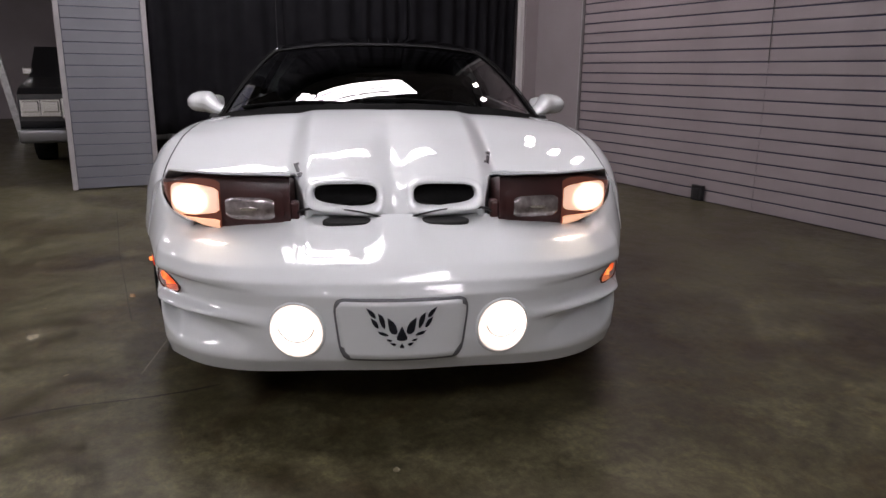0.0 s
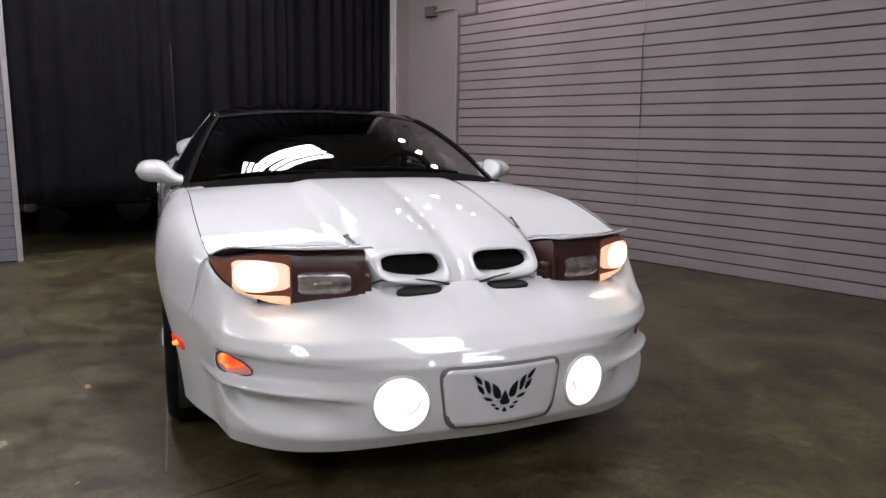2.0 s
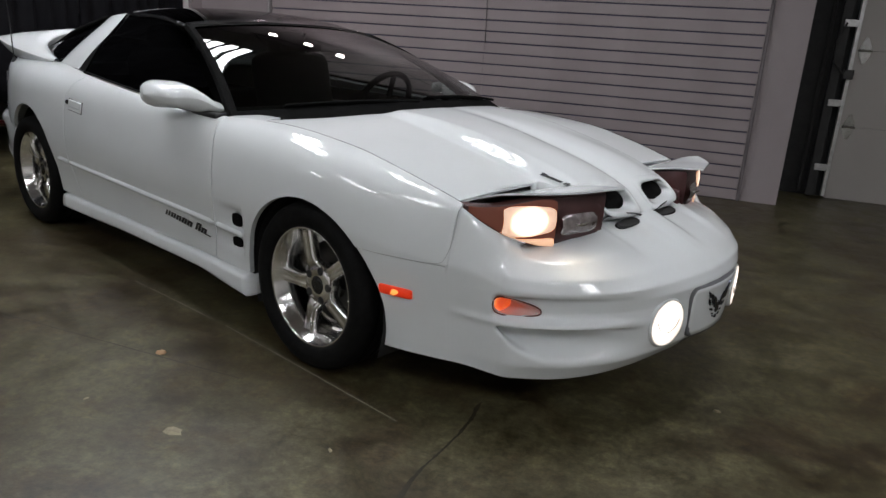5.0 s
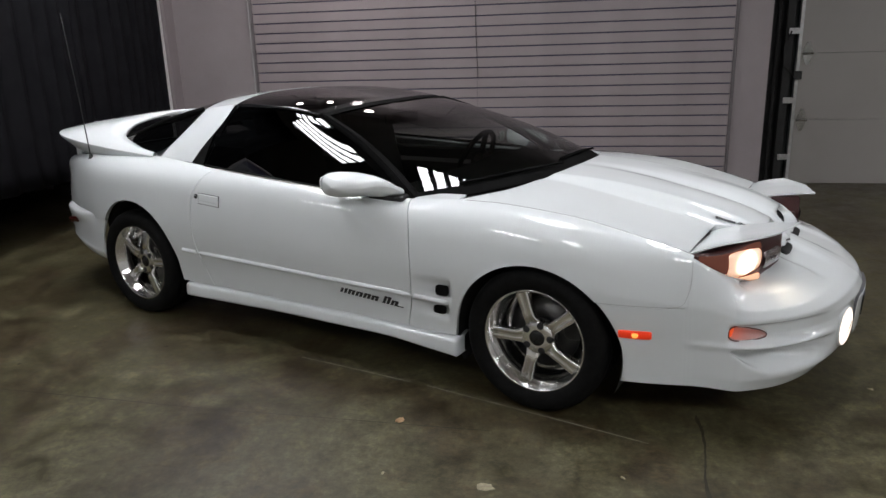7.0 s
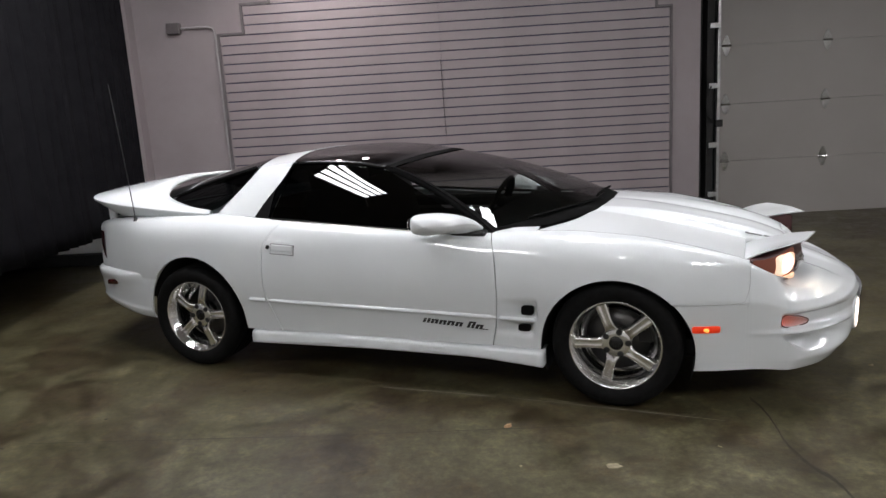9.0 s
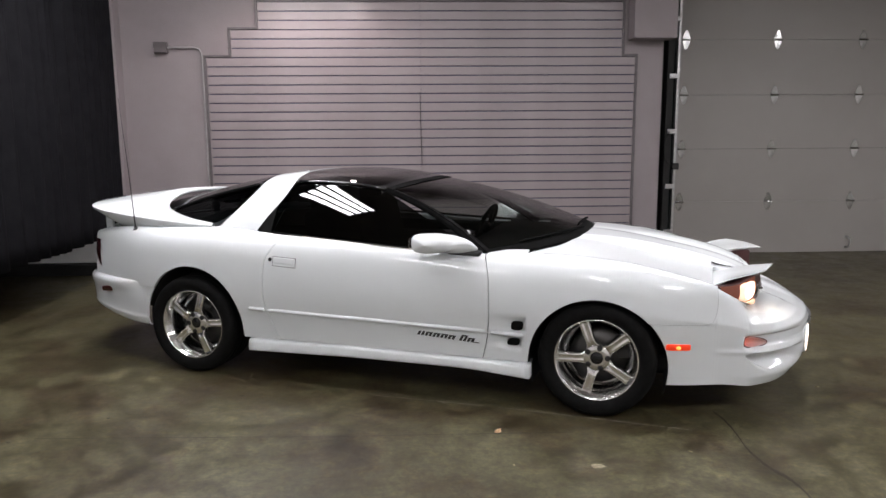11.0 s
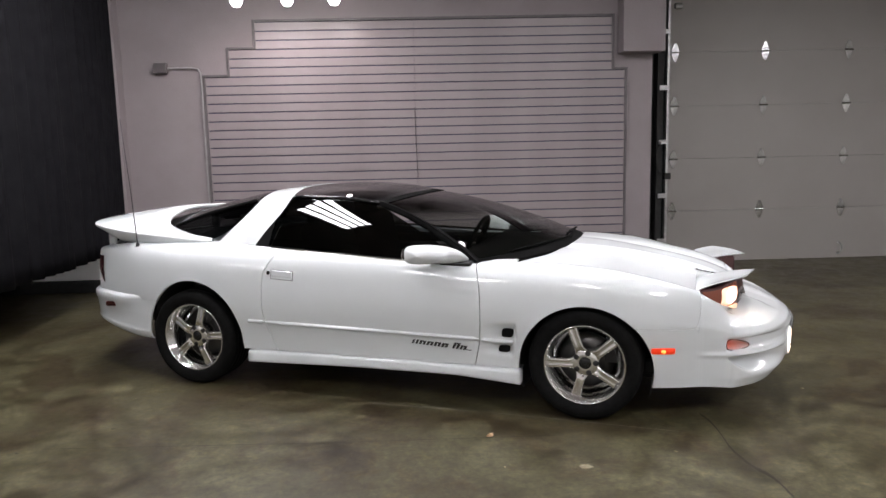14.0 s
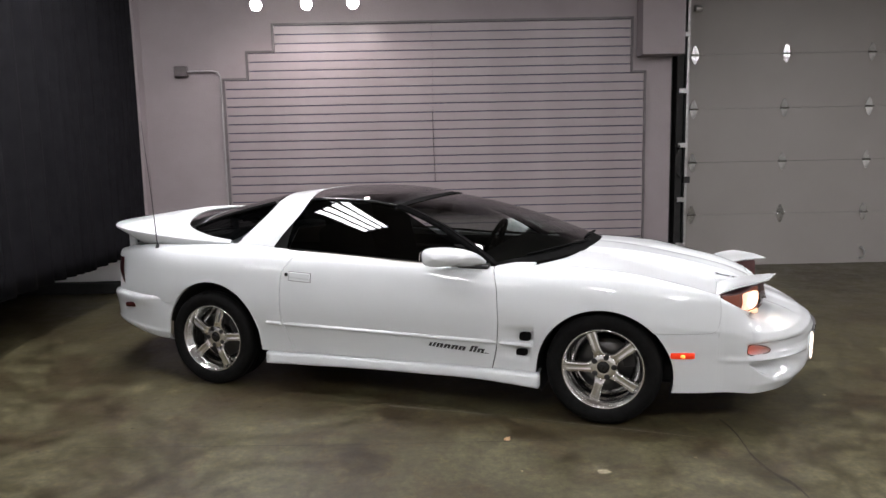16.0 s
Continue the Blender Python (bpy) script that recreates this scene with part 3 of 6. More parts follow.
    bend = lambda x, z: x + (float(door_rear(z)) - GAP + 0.66) * float(np.clip((x + 1.0) / 0.34, 0, 1)) ** 2
    shell("quarter_panel", side_sheet(xs, low_r, 42, s, bend), M_PAINT, car, flip, 0.02)
    # side skirt between the wheels
    rows = []
    zt = knots(-0.86, 0.262, 0.0, 0.268, 0.6, 0.266, 0.93, 0.266)
    zb = knots(-0.86, 0.184, 0.0, 0.203, 0.5, 0.203, 0.93, 0.180)
    for x in np.linspace(-0.855, 0.928, 50):
        w, t = float(half_w(x)), float(zt(x))
        flare = 0.012 * float(ease(0.4, 0.95, x))
        sec = polyline([(w - 0.05, t + 0.004), (w - 0.032, t + 0.001), (w - 0.020 + flare, t - 0.005), (w - 0.017 + flare, t - 0.014), (w - 0.014 + flare, float(zb(x)) + 0.012), (w - 0.018 + flare, float(zb(x)) + 0.002), (w - 0.10, float(zb(x)))], 20, 1)
        rows.append([(x, s * y, z) for y, z in sec])
    # closed ends
    rows = [[(x, s * (abs(y) - 0.08), z) for x, y, z in rows[0]]] + rows + [[(x, s * (abs(y) - 0.08), z) for x, y, z in rows[-1]]]
    shell("side_skirt", np.array(rows), M_PAINT, car, flip, 0.02)
    # dark inner body behind the seams and round the wheel arches
    bm = box_bm(-0.86, 0.90, min(s * 0.60, s * 0.868), max(s * 0.60, s * 0.868), 0.20, 0.77)
    part("inner_sill", finish(bm), M_GAP, car)
    for xa, za, r in ((AXLE_F, 0.29, 0.372), (-1.268, 0.335, 0.374)):
        liner = bmesh.new()
        n = 40
        a = [[], []]
        for k in range(n + 1):
            t = math.pi * (-0.12 + 1.24 * k / n)
            for q, y in enumerate((0.50, 0.868 if xa > 0 else 0.835)):
                a[q].append(liner.verts.new((xa + r * math.cos(t), s * y, za + r * math.sin(t))))
        for k in range(n):
            liner.faces.new((a[0][k], a[0][k + 1], a[1][k + 1], a[1][k]))
        liner.faces.new(a[0])
        part("wheel_arch_liner", finish(liner), M_BLACK, car)


body_side(-1)
body_side(1)

# hood
hood_c = knots(1.02, 0.930, 1.15, 0.928, 1.3, 0.918, 1.48, 0.895, 1.70, 0.852, 1.85, 0.813, 1.96, 0.775, 2.04, 0.735, 2.085, 0.695, 2.12, 0.656)


def hood_z(x, y):
    a = np.abs(y)
    ys, zs = top_y(x), top_z(x)
    zc = hood_c(x)
    zi = zc - 0.012 - 0.036 * ease(1.05, 1.6, x)
    outer = zs + (zi - zs) * (1 - (a / ys) ** 2.2)
    edge = 0.345 - 0.03 * ease(1.1, 2.1, x)
    bulge = ease(edge + 0.045, edge - 0.045, a)
    groove = 0.020 * ease(1.0, 2.0, x) * np.exp(-((a / 0.045) ** 2))
    ridge = 0.012 * ease(1.3, 1.95, x) * np.exp(-(((a - 0.155) / 0.09) ** 2))
    return outer + (zc - zi) * bulge - groove * bulge + ridge


hood_rear = knots(0.0, 1.155, 0.2, 1.147, 0.32, 1.13, 0.42, 1.088, 0.50, 1.070, 0.60, 1.035, 0.70, 0.96, 0.78, 0.888, 0.80, 0.87)


def hood_front(y):
    a = abs(y)
    e = float(ease(0.318, 0.362, a))
    return (1 - e) * (2.115 - 0.25 * a * a) + e * (1.866 - 0.03 * (a - 0.36))


rows = []
ts = np.r_[np.linspace(0, 0.82, 34), np.linspace(0.82, 1, 44)[1:]]
ny = 201
for j in np.linspace(-1, 1, ny):
    col = []
    y0 = j * 0.787
    a, b = float(hood_rear(abs(y0))), hood_front(y0)
    for t in ts:
        x = a + t * (b - a)
        y = j * (float(top_y(x)) - 0.004)
        col.append((x, y, float(hood_z(x, y)) - 0.002))
    # folded front edge; beside the lamps it drops down as the scoop's flank
    drop = 0.012 + 0.028 * float(ease(0.33, 0.30, abs(y0))) + 0.10 * float(ease(0.295, 0.322, abs(y0)) * ease(0.385, 0.362, abs(y0)))
    x, y, z = col[-1]
    col += [(x - 0.001, y, z - 0.25 * drop), (x - 0.006, y, z - 0.5 * drop), (x - 0.010, y, z - drop)]
    rows.append(col)
NOSTRIL = (2.055, 0.158, 0.702)


def in_nostril(x, y, z):
    return x > 1.95 and ((abs(y) - NOSTRIL[1]) / 0.113) ** 4 + ((z - NOSTRIL[2]) / 0.043) ** 4 < 1


hood = shell("hood", np.array(rows).transpose(1, 0, 2), M_PAINT, car, False, 0.012, "", in_nostril)


def hood_x(y, z):
    """Where the hood's falling front reaches the height z at the width y."""
    a, b = 1.80, 2.12
    for _ in range(24):
        m = (a + b) / 2
        if float(hood_z(m, y)) > z:
            a = m
        else:
            b = m
    return a


def nostril(s):
    """Intake in the hood's front: the skin rolls over a soft rim into a deep dark mouth."""
    n = 56
    rings = []
    for k in range(n):
        t = 2 * math.pi * k / n
        c, d = math.cos(t), math.sin(t)
        cc, dd = math.copysign(abs(c) ** 0.55, c), math.copysign(abs(d) ** 0.62, d)
        row = []
        for (ra, rb, out) in ((0.126, 0.053, -0.004), (0.122, 0.050, 0.0002), (0.117, 0.046, 0.0012), (0.112, 0.042, 0.0010), (0.105, 0.035, -0.003), (0.101, 0.032, -0.010), (0.097, 0.029, -0.055)):
            y = NOSTRIL[1] + ra * cc
            # the mouth narrows towards its outer end
            z = NOSTRIL[2] + (rb * dd) * (1 - 0.16 * cc) + 0.004 * cc
            row.append((hood_x(y, max(z, 0.645)) + out, s * y, z))
        rings.append(row)
    rings.append(rings[0])
    lip = part("intake_lip", grid_bm(np.array(rings), s > 0), M_PAINT, hood, "", True)
    bm = bmesh.new()
    ring = []
    for k in range(n):
        t = 2 * math.pi * k / n
        y, z = NOSTRIL[1] + 0.100 * math.cos(t), NOSTRIL[2] + 0.032 * math.sin(t)
        ring.append(bm.verts.new((hood_x(y, z) - 0.042, s * y, z)))
    bm.faces.new(ring)
    part("intake_mesh", bm, M_SEALBLACK, lip, "black intake mouth")


nostril(-1), nostril(1)
edge = []
for y in np.linspace(-0.318, 0.318, 41):
    x = hood_front(y)
    edge.append((x + 0.006, y, float(hood_z(x, y)) - 0.017))
part("hood_edge_gap", tube_bm(edge, 0.004, 6), M_GAP, car, "", True)

# face of the raised lamps: plan line and lower edge
lamp_x = knots(0.325, 2.115, 0.45, 2.090, 0.56, 2.060, 0.64, 2.028, 0.70, 1.985, 0.745, 1.920, 0.768, 1.85)
lamp_edge_y = knots(0.19, 0.768, 0.25, 0.745, 0.30, 0.717, 0.35, 0.684, 0.40, 0.648, 0.46, 0.605, 0.52, 0.56)


def lamp_low(y):
    return 0.606 + 0.63 * max(2.045 - float(lamp_x(y)), 0.0)


# front bumper cover: swept round the nose, then shaped in height
plan_x = knots(0, 1.66, 0.10, 1.77, 0.22, 1.905, 0.34, 2.04, 0.46, 2.155, 0.58, 2.255, 0.70, 2.332, 0.82, 2.38, 0.92, 2.402, 1.0, 2.408)
plan_y = knots(0, 0.888, 0.10, 0.868, 0.22, 0.828, 0.34, 0.765, 0.46, 0.675, 0.58, 0.555, 0.70, 0.412, 0.82, 0.255, 0.92, 0.115, 1.0, 0.0)
PROFILES = ([(0.205, 0.030), (0.25, 0.004), (0.33, 0.0), (0.38, 0.0), (0.42, 0.0), (0.455, 0.002), (0.48, 0.004), (0.50, 0.008), (0.52, 0.012), (0.538, 0.016)],
            [(0.195, 0.045), (0.25, 0.008), (0.33, 0.0), (0.385, -0.004), (0.42, 0.012), (0.455, 0.008), (0.492, 0.0), (0.53, 0.022), (0.575, 0.085), (0.61, 0.22)],
            [(0.235, 0.055), (0.28, 0.018), (0.34, 0.004), (0.39, 0.004), (0.44, 0.004), (0.475, 0.0), (0.508, 0.018), (0.545, 0.075), (0.59, 0.17), (0.638, 0.292)])
nose_top = knots(0, 0.538, 0.188, 0.538, 0.200, 0.715, 0.25, 0.690, 0.30, 0.664, 0.34, 0.640, 0.40, 0.616, 0.46, 0.608, 0.58, 0.612, 0.8, 0.642, 1.0, 0.651)


def nose_point(f, t):
    """Point of the bumper cover: f along the plan from the wheel arch to the centre, t up the profile."""
    i = t * 9
    k = min(int(i), 8)
    u = i - k
    w = [float(1 - ease(0.20, 0.42, f)), 0, float(ease(0.50, 0.92, f))]
    w[1] = 1 - w[0] - w[2]
    z = sum(wi * ((1 - u) * p[k][0] + u * p[k + 1][0]) for wi, p in zip(w, PROFILES))
    o = sum(wi * ((1 - u) * p[k][1] + u * p[k + 1][1]) for wi, p in zip(w, PROFILES))
    top = sum(wi * p[-1][0] for wi, p in zip(w, PROFILES))
    if z > 0.49:
        z = 0.49 + (z - 0.49) * (float(nose_top(f)) - 0.49) / (top - 0.49)
    x, y = float(plan_x(f)), float(plan_y(f))
    if f < 0.12:
        x += (AXLE_F + math.sqrt(max(0.366**2 - (z - 0.29) ** 2, 0)) + 0.004 - 1.66) * (1 - f / 0.12)
        y = float(half_w(x)) - 0.002 + (y - float(half_w(x)) + 0.002) * f / 0.12
    dx, dy = -(0.15 + 0.85 * float(ease(0.02, 0.55, f))), -(1.0 - float(ease(0.02, 0.55, f)))
    # flush with the fender near the wheel arch
    near = 1 - float(ease(0.20, 0.44, f))
    if near > 0:
        sp = side_profile(min(x, 2.04), 60)
        y = near * (float(np.interp(-z, -sp[:, 1], sp[:, 0])) - 0.0005) + (1 - near) * y
        o *= 1 - near
    # the skin closes up against the lamp's lower edge
    edge = 0.0
    if f > 0.19:
        v = float(np.clip((z - 0.545) / (float(nose_top(f)) - 0.545), 0, 1))
        edge = (1 - float(ease(0.40, 0.52, f))) * v ** 1.4
    # duct pressed in under the turn lamp
    f0 = 0.318 + 1.9 * max(0.366 - z, 0.0) ** 1.15
    duct = float(ease(f0, f0 + 0.055, f) * ease(0.74, 0.50, f)) * float(ease(0.262, 0.335, z) * ease(0.377, 0.366, z))
    lip = float(ease(0.17, 0.27, f) * ease(0.70, 0.46, f)) * math.exp(-(((z - 0.386) / 0.013) ** 2))
    trough = float(ease(0.310, 0.345, f) * ease(0.74, 0.46, f)) * float(ease(0.392, 0.410, z) * ease(0.482, 0.464, z))
    scallop = float(ease(0.045, 0.105, abs(y)) * ease(0.325, 0.265, abs(y))) * float(ease(0.535, 0.635, z)) if f > 0.5 else 0.0
    o += 0.100 * duct - 0.012 * lip + 0.030 * trough + 0.034 * scallop
    px, py = x + o * dx, y + o * dy
    if edge > 0:
        ye = float(lamp_edge_y(f))
        xe = float(lamp_x(ye))
        return px + edge * (xe + 0.007 - px), py + edge * (ye + 0.004 - py), z + edge * (lamp_low(ye) + 0.003 - z)
    return px, py, z


def nose_sheet():
    fs = np.r_[np.linspace(0, 0.18, 14), np.linspace(0.184, 0.21, 10), np.linspace(0.22, 0.30, 9), np.linspace(0.306, 0.39, 20), np.linspace(0.40, 1, 64)]
    ts = np.linspace(0, 1, 110)
    right = [[nose_point(f, t) for t in ts] for f in fs]
    left = [[(x, -y, z) for x, y, z in r] for r in right[-2::-1]]
    g = np.array(right + left)
    for _ in range(2):
        g[:, 1:-1] = 0.25 * g[:, :-2] + 0.5 * g[:, 1:-1] + 0.25 * g[:, 2:]
    return g


NOSE_TABLE = {(f, t): nose_point(f, t) for f in np.linspace(0.05, 1, 60) for t in np.linspace(0.05, 1, 40)}


def nose_frame(y, z):
    """Place and outward turn of the bumper's skin at a width and height (right and left)."""
    f, t = min(NOSE_TABLE, key=lambda q: (NOSE_TABLE[q][1] - abs(y)) ** 2 + (NOSE_TABLE[q][2] - z) ** 2)
    p = Vector(nose_point(f, t))
    du = Vector(nose_point(min(f + 0.04, 1), t)) - Vector(nose_point(f - 0.04, t))
    dv = Vector(nose_point(f, min(t + 0.06, 1))) - Vector(nose_point(f, t - 0.06))
    n = du.cross(dv).normalized()
    if n.x < 0:
        n = -n
    if y < 0:
        p.y, n.y = -p.y, -n.y
    side = Vector((0, 0, 1)).cross(n).normalized()
    up = n.cross(side)
    return Matrix(((side.x, n.x, up.x, p.x), (side.y, n.y, up.y, p.y), (side.z, n.z, up.z, p.z), (0, 0, 0, 1)))


def outline_plate(shape, depth, inner=0.0, n=48):
    """Flat slab with a rounded outline in the local x-z plane, its face towards +y."""
    bm = bmesh.new()
    pts = [shape(2 * math.pi * k / n) for k in range(n)]
    a = [bm.verts.new((x, -depth, z)) for x, z in pts]
    b = [bm.verts.new((x, 0, z)) for x, z in pts]
    c = [bm.verts.new((x * (1 - inner), inner * 0.05, z * (1 - inner))) for x, z in pts]
    for k in range(n):
        j = (k + 1) % n
        bm.faces.new((a[k], a[j], b[j], b[k]))
        bm.faces.new((b[k], b[j], c[j], c[k]))
    bm.faces.new(c)
    return finish(bm)


def superoval(a, b, p=0.5, skew=0.0):
    def f(t):
        c, s = math.cos(t), math.sin(t)
        x, z = a * math.copysign(abs(c) ** p, c), b * math.copysign(abs(s) ** p, s)
        return x + skew * z, z
    return f


def placed(bm, m):
    bmesh.ops.transform(bm, matrix=m, verts=bm.verts)
    if m.determinant() < 0:
        bmesh.ops.reverse_faces(bm, faces=bm.faces)
    return bm


def turn_outline(t):
    """Drop shape of the turn lamp: tall outer end, tapering inwards."""
    c, d = math.cos(t), math.sin(t)
    x, z = 0.074 * math.copysign(abs(c) ** 0.7, c), 0.034 * math.copysign(abs(d) ** 0.75, d)
    return x, z * (0.78 - 0.30 * x / 0.074) - 0.10 * x


TURN = nose_frame(0.712, 0.437)
TURN_INV = TURN.inverted()


def in_turn_lamp(x, y, z):
    p = TURN_INV @ Vector((x, abs(y), z))
    return abs(p.y) < 0.05 and (-p.x / 0.069) ** 4 + ((p.z - 0.10 * p.x) / (0.029 * (0.78 + 0.30 * p.x / 0.074))) ** 2 < 1


bumper = shell("front_bumper", nose_sheet(), M_PAINT, car, False, 0.006, "", in_turn_lamp)


def turn_lamp(s):
    """Open cavity that faces forward: pale bowl, lit amber back, clear lens flush with the skin, dark seal."""
    n = 40
    rim = []
    for k in range(n):
        x, z = turn_outline(2 * math.pi * k / n)
        p = TURN @ Vector((-x, 0.001, z))
        rim.append(Vector((p.x, s * p.y, p.z)))
    deep = min(p.x for p in rim) - 0.012
    back = [Vector((deep + 0.35 * (p.x - deep) * 0.3, p.y, p.z)) for p in rim]
    rows = np.array([[tuple(a), tuple(a.lerp(b, 0.5)), tuple(b)] for a, b in zip(rim + rim[:1], back + back[:1])])
    lamp = part("turn_lamp", grid_bm(rows, s > 0), M_TURNBOWL, bumper, "turn lamp with a pale bowl", True)
    bm = bmesh.new()
    bm.faces.new([bm.verts.new(p + Vector((0.002, 0, 0))) for p in back])
    part("amber_back", finish(bm), M_AMBER, lamp, "lit amber back of the lamp")
    bm = bmesh.new()
    bm.faces.new([bm.verts.new(p) for p in rim])
    part("lens", finish(bm), M_CLEAR, lamp, "clear lens")
    part("seal", tube_bm([tuple(p) for p in rim + rim[:1]], 0.0024, 6), M_LAMPSEAL, lamp, "thin dark seal", True)


for s in (-1, 1):
    turn_lamp(s)
    # fog lamp: bowl, bright lens
    m = nose_frame(s * 0.297, 0.368)
    fog = part("fog_lamp", placed(outline_plate(superoval(0.077, 0.077, 1.0), 0.03, 0.06), m @ pose(0, 0.003, 0)), M_FOGGLOW, bumper, "round lit fog lamp", True)
    bowl = [(0.054 * math.cos(a), 0.008, 0.022 + 0.054 * math.sin(a)) for a in np.linspace(math.pi * 1.08, math.pi * 1.92, 20)]
    part("bowl_edge", placed(tube_bm(bowl, 0.0018, 6), m), M_TRIM, fog, "", True)
    part("lamp_ring", placed(lathe_bm([(0.076, 0.002), (0.078, 0.005), (0.082, 0.004), (0.087, -0.010)], 48), m), M_PAINT, fog, "", True)
    # dark inlet at the duct's outer end
    md = nose_frame(s * 0.690, 0.368)
    part("brake_duct", placed(outline_plate(superoval(0.045, 0.006, 0.8, 0.6 * s), 0.02, 0.05), md @ pose(0, 0.002, -0.004)), M_GAP, bumper, "dark inlet slot")
    # side marker
    m = nose_frame(s * 0.876, 0.412)
    mk = outline_plate(superoval(0.062, 0.017, 0.25), 0.02, 0.05)
    mk_o = part("side_marker", placed(mk, m @ pose(0, 0.003, 0)), M_MARKER, car, "lit orange side marker", True)
    part("lit_bulb", placed(outline_plate(superoval(0.013, 0.009, 1.0), 0.006, 0.3), m @ pose(0, 0.0045, 0)), M_MARKLIT, mk_o, "bright bulb behind the lens", True)
    # intake slot under the hood's edge
    bm = outline_plate(superoval(0.078, 0.020, 0.7), 0.02, 0.1)
    slope = Matrix(((0, 0.40, -0.917, 2.122), (s, 0, 0, s * 0.150), (0, 0.917, 0.40, 0.6305), (0, 0, 0, 1)))
    part("lower_intake", placed(bm, slope), M_GAP, bumper, "black slot under the hood edge")

# blank plate panel with the chrome emblem
m = Matrix.Translation((2.402, 0, 0.378)) @ Matrix.Rotation(-math.pi / 2, 4, "Z") @ Matrix.Rotation(radians(4), 4, "X")


def plate_bm(a0, a1, b, depth, bend=0.020):
    bm = bmesh.new()
    nu, nv = 26, 12
    g = np.zeros((nu, nv, 3))
    for i in range(nu):
        for j in range(nv):
            u, v = -1 + 2 * i / (nu - 1), -1 + 2 * j / (nv - 1)
            r = 1 - 0.05 * max(0, abs(u) - 0.86) / 0.14 * abs(v) ** 6
            x = u * (a0 + (a1 - a0) * (v + 1) / 2)
            z = v * b * (1 - 0.10 * max(0, abs(u) - 0.88) / 0.12)
            g[i, j] = (x * r, -bend * u * u, z)
    return grid_bm(g, True, None, depth, (0, -1, 0))


frame_m = Matrix.Translation((2.416, 0, 0.379)) @ Matrix.Rotation(-math.pi / 2, 4, "Z") @ Matrix.Rotation(radians(-3), 4, "X")
plate = part("plate_panel", placed(plate_bm(0.168, 0.187, 0.086, 0.02), frame_m), M_PAINT, car, "blank white plate panel", True)
part("plate_gap", placed(plate_bm(0.174, 0.193, 0.092, 0.02), frame_m @ pose(0, -0.0015, 0)), M_PLATEGAP, plate, "grey recess round the panel", True)


def emblem():
    """Winged badge of plain dark shapes: fanned feathers either side of a small body."""
    unit = 0.000505
    bend = lambda x: -0.020 * (x / 0.187) ** 2

    def shape(pts, name="feather"):
        bm = bmesh.new()
        p = polyline([(x * unit, z * unit) for x, z in pts + pts[:1]], 5 * len(pts), 1)[:-1]
        a = [bm.verts.new((x, bend(x) + 0.0005, z)) for x, z in p]
        b = [bm.verts.new((x, bend(x) + 0.0035, z)) for x, z in p]
        bm.faces.new(b)
        for k in range(len(p)):
            j = (k + 1) % len(p)
            bm.faces.new((a[k], a[j], b[j], b[k]))
        part(name, placed(finish(bm), frame_m @ pose(0, 0.001, 0.004)), M_BADGE, plate, "dark chrome badge stroke")

    feathers = ([(195, 130), (150, 105), (140, 65), (172, 83)], [(172, 73), (135, 50), (125, 5), (160, 30)], [(132, 100), (95, 75), (90, -3), (122, 40)],
                [(80, 73), (35, 40), (20, -25), (65, -20), (76, 25)], [(135, -7), (90, -15), (68, -37), (115, -30)], [(85, -53), (60, -57), (52, -66), (78, -67)], [(65, -77), (35, -79), (30, -91), (50, -94)])
    for s in (1, -1):
        for f in feathers:
            shape([(s * x, z) for x, z in f])
    shape([(0, 24), (13, -4), (36, -55), (0, -67), (-36, -55), (-13, -4)], "badge_body")
    shape([(0, -78), (-18, -108), (18, -108)], "badge_tail")


emblem()


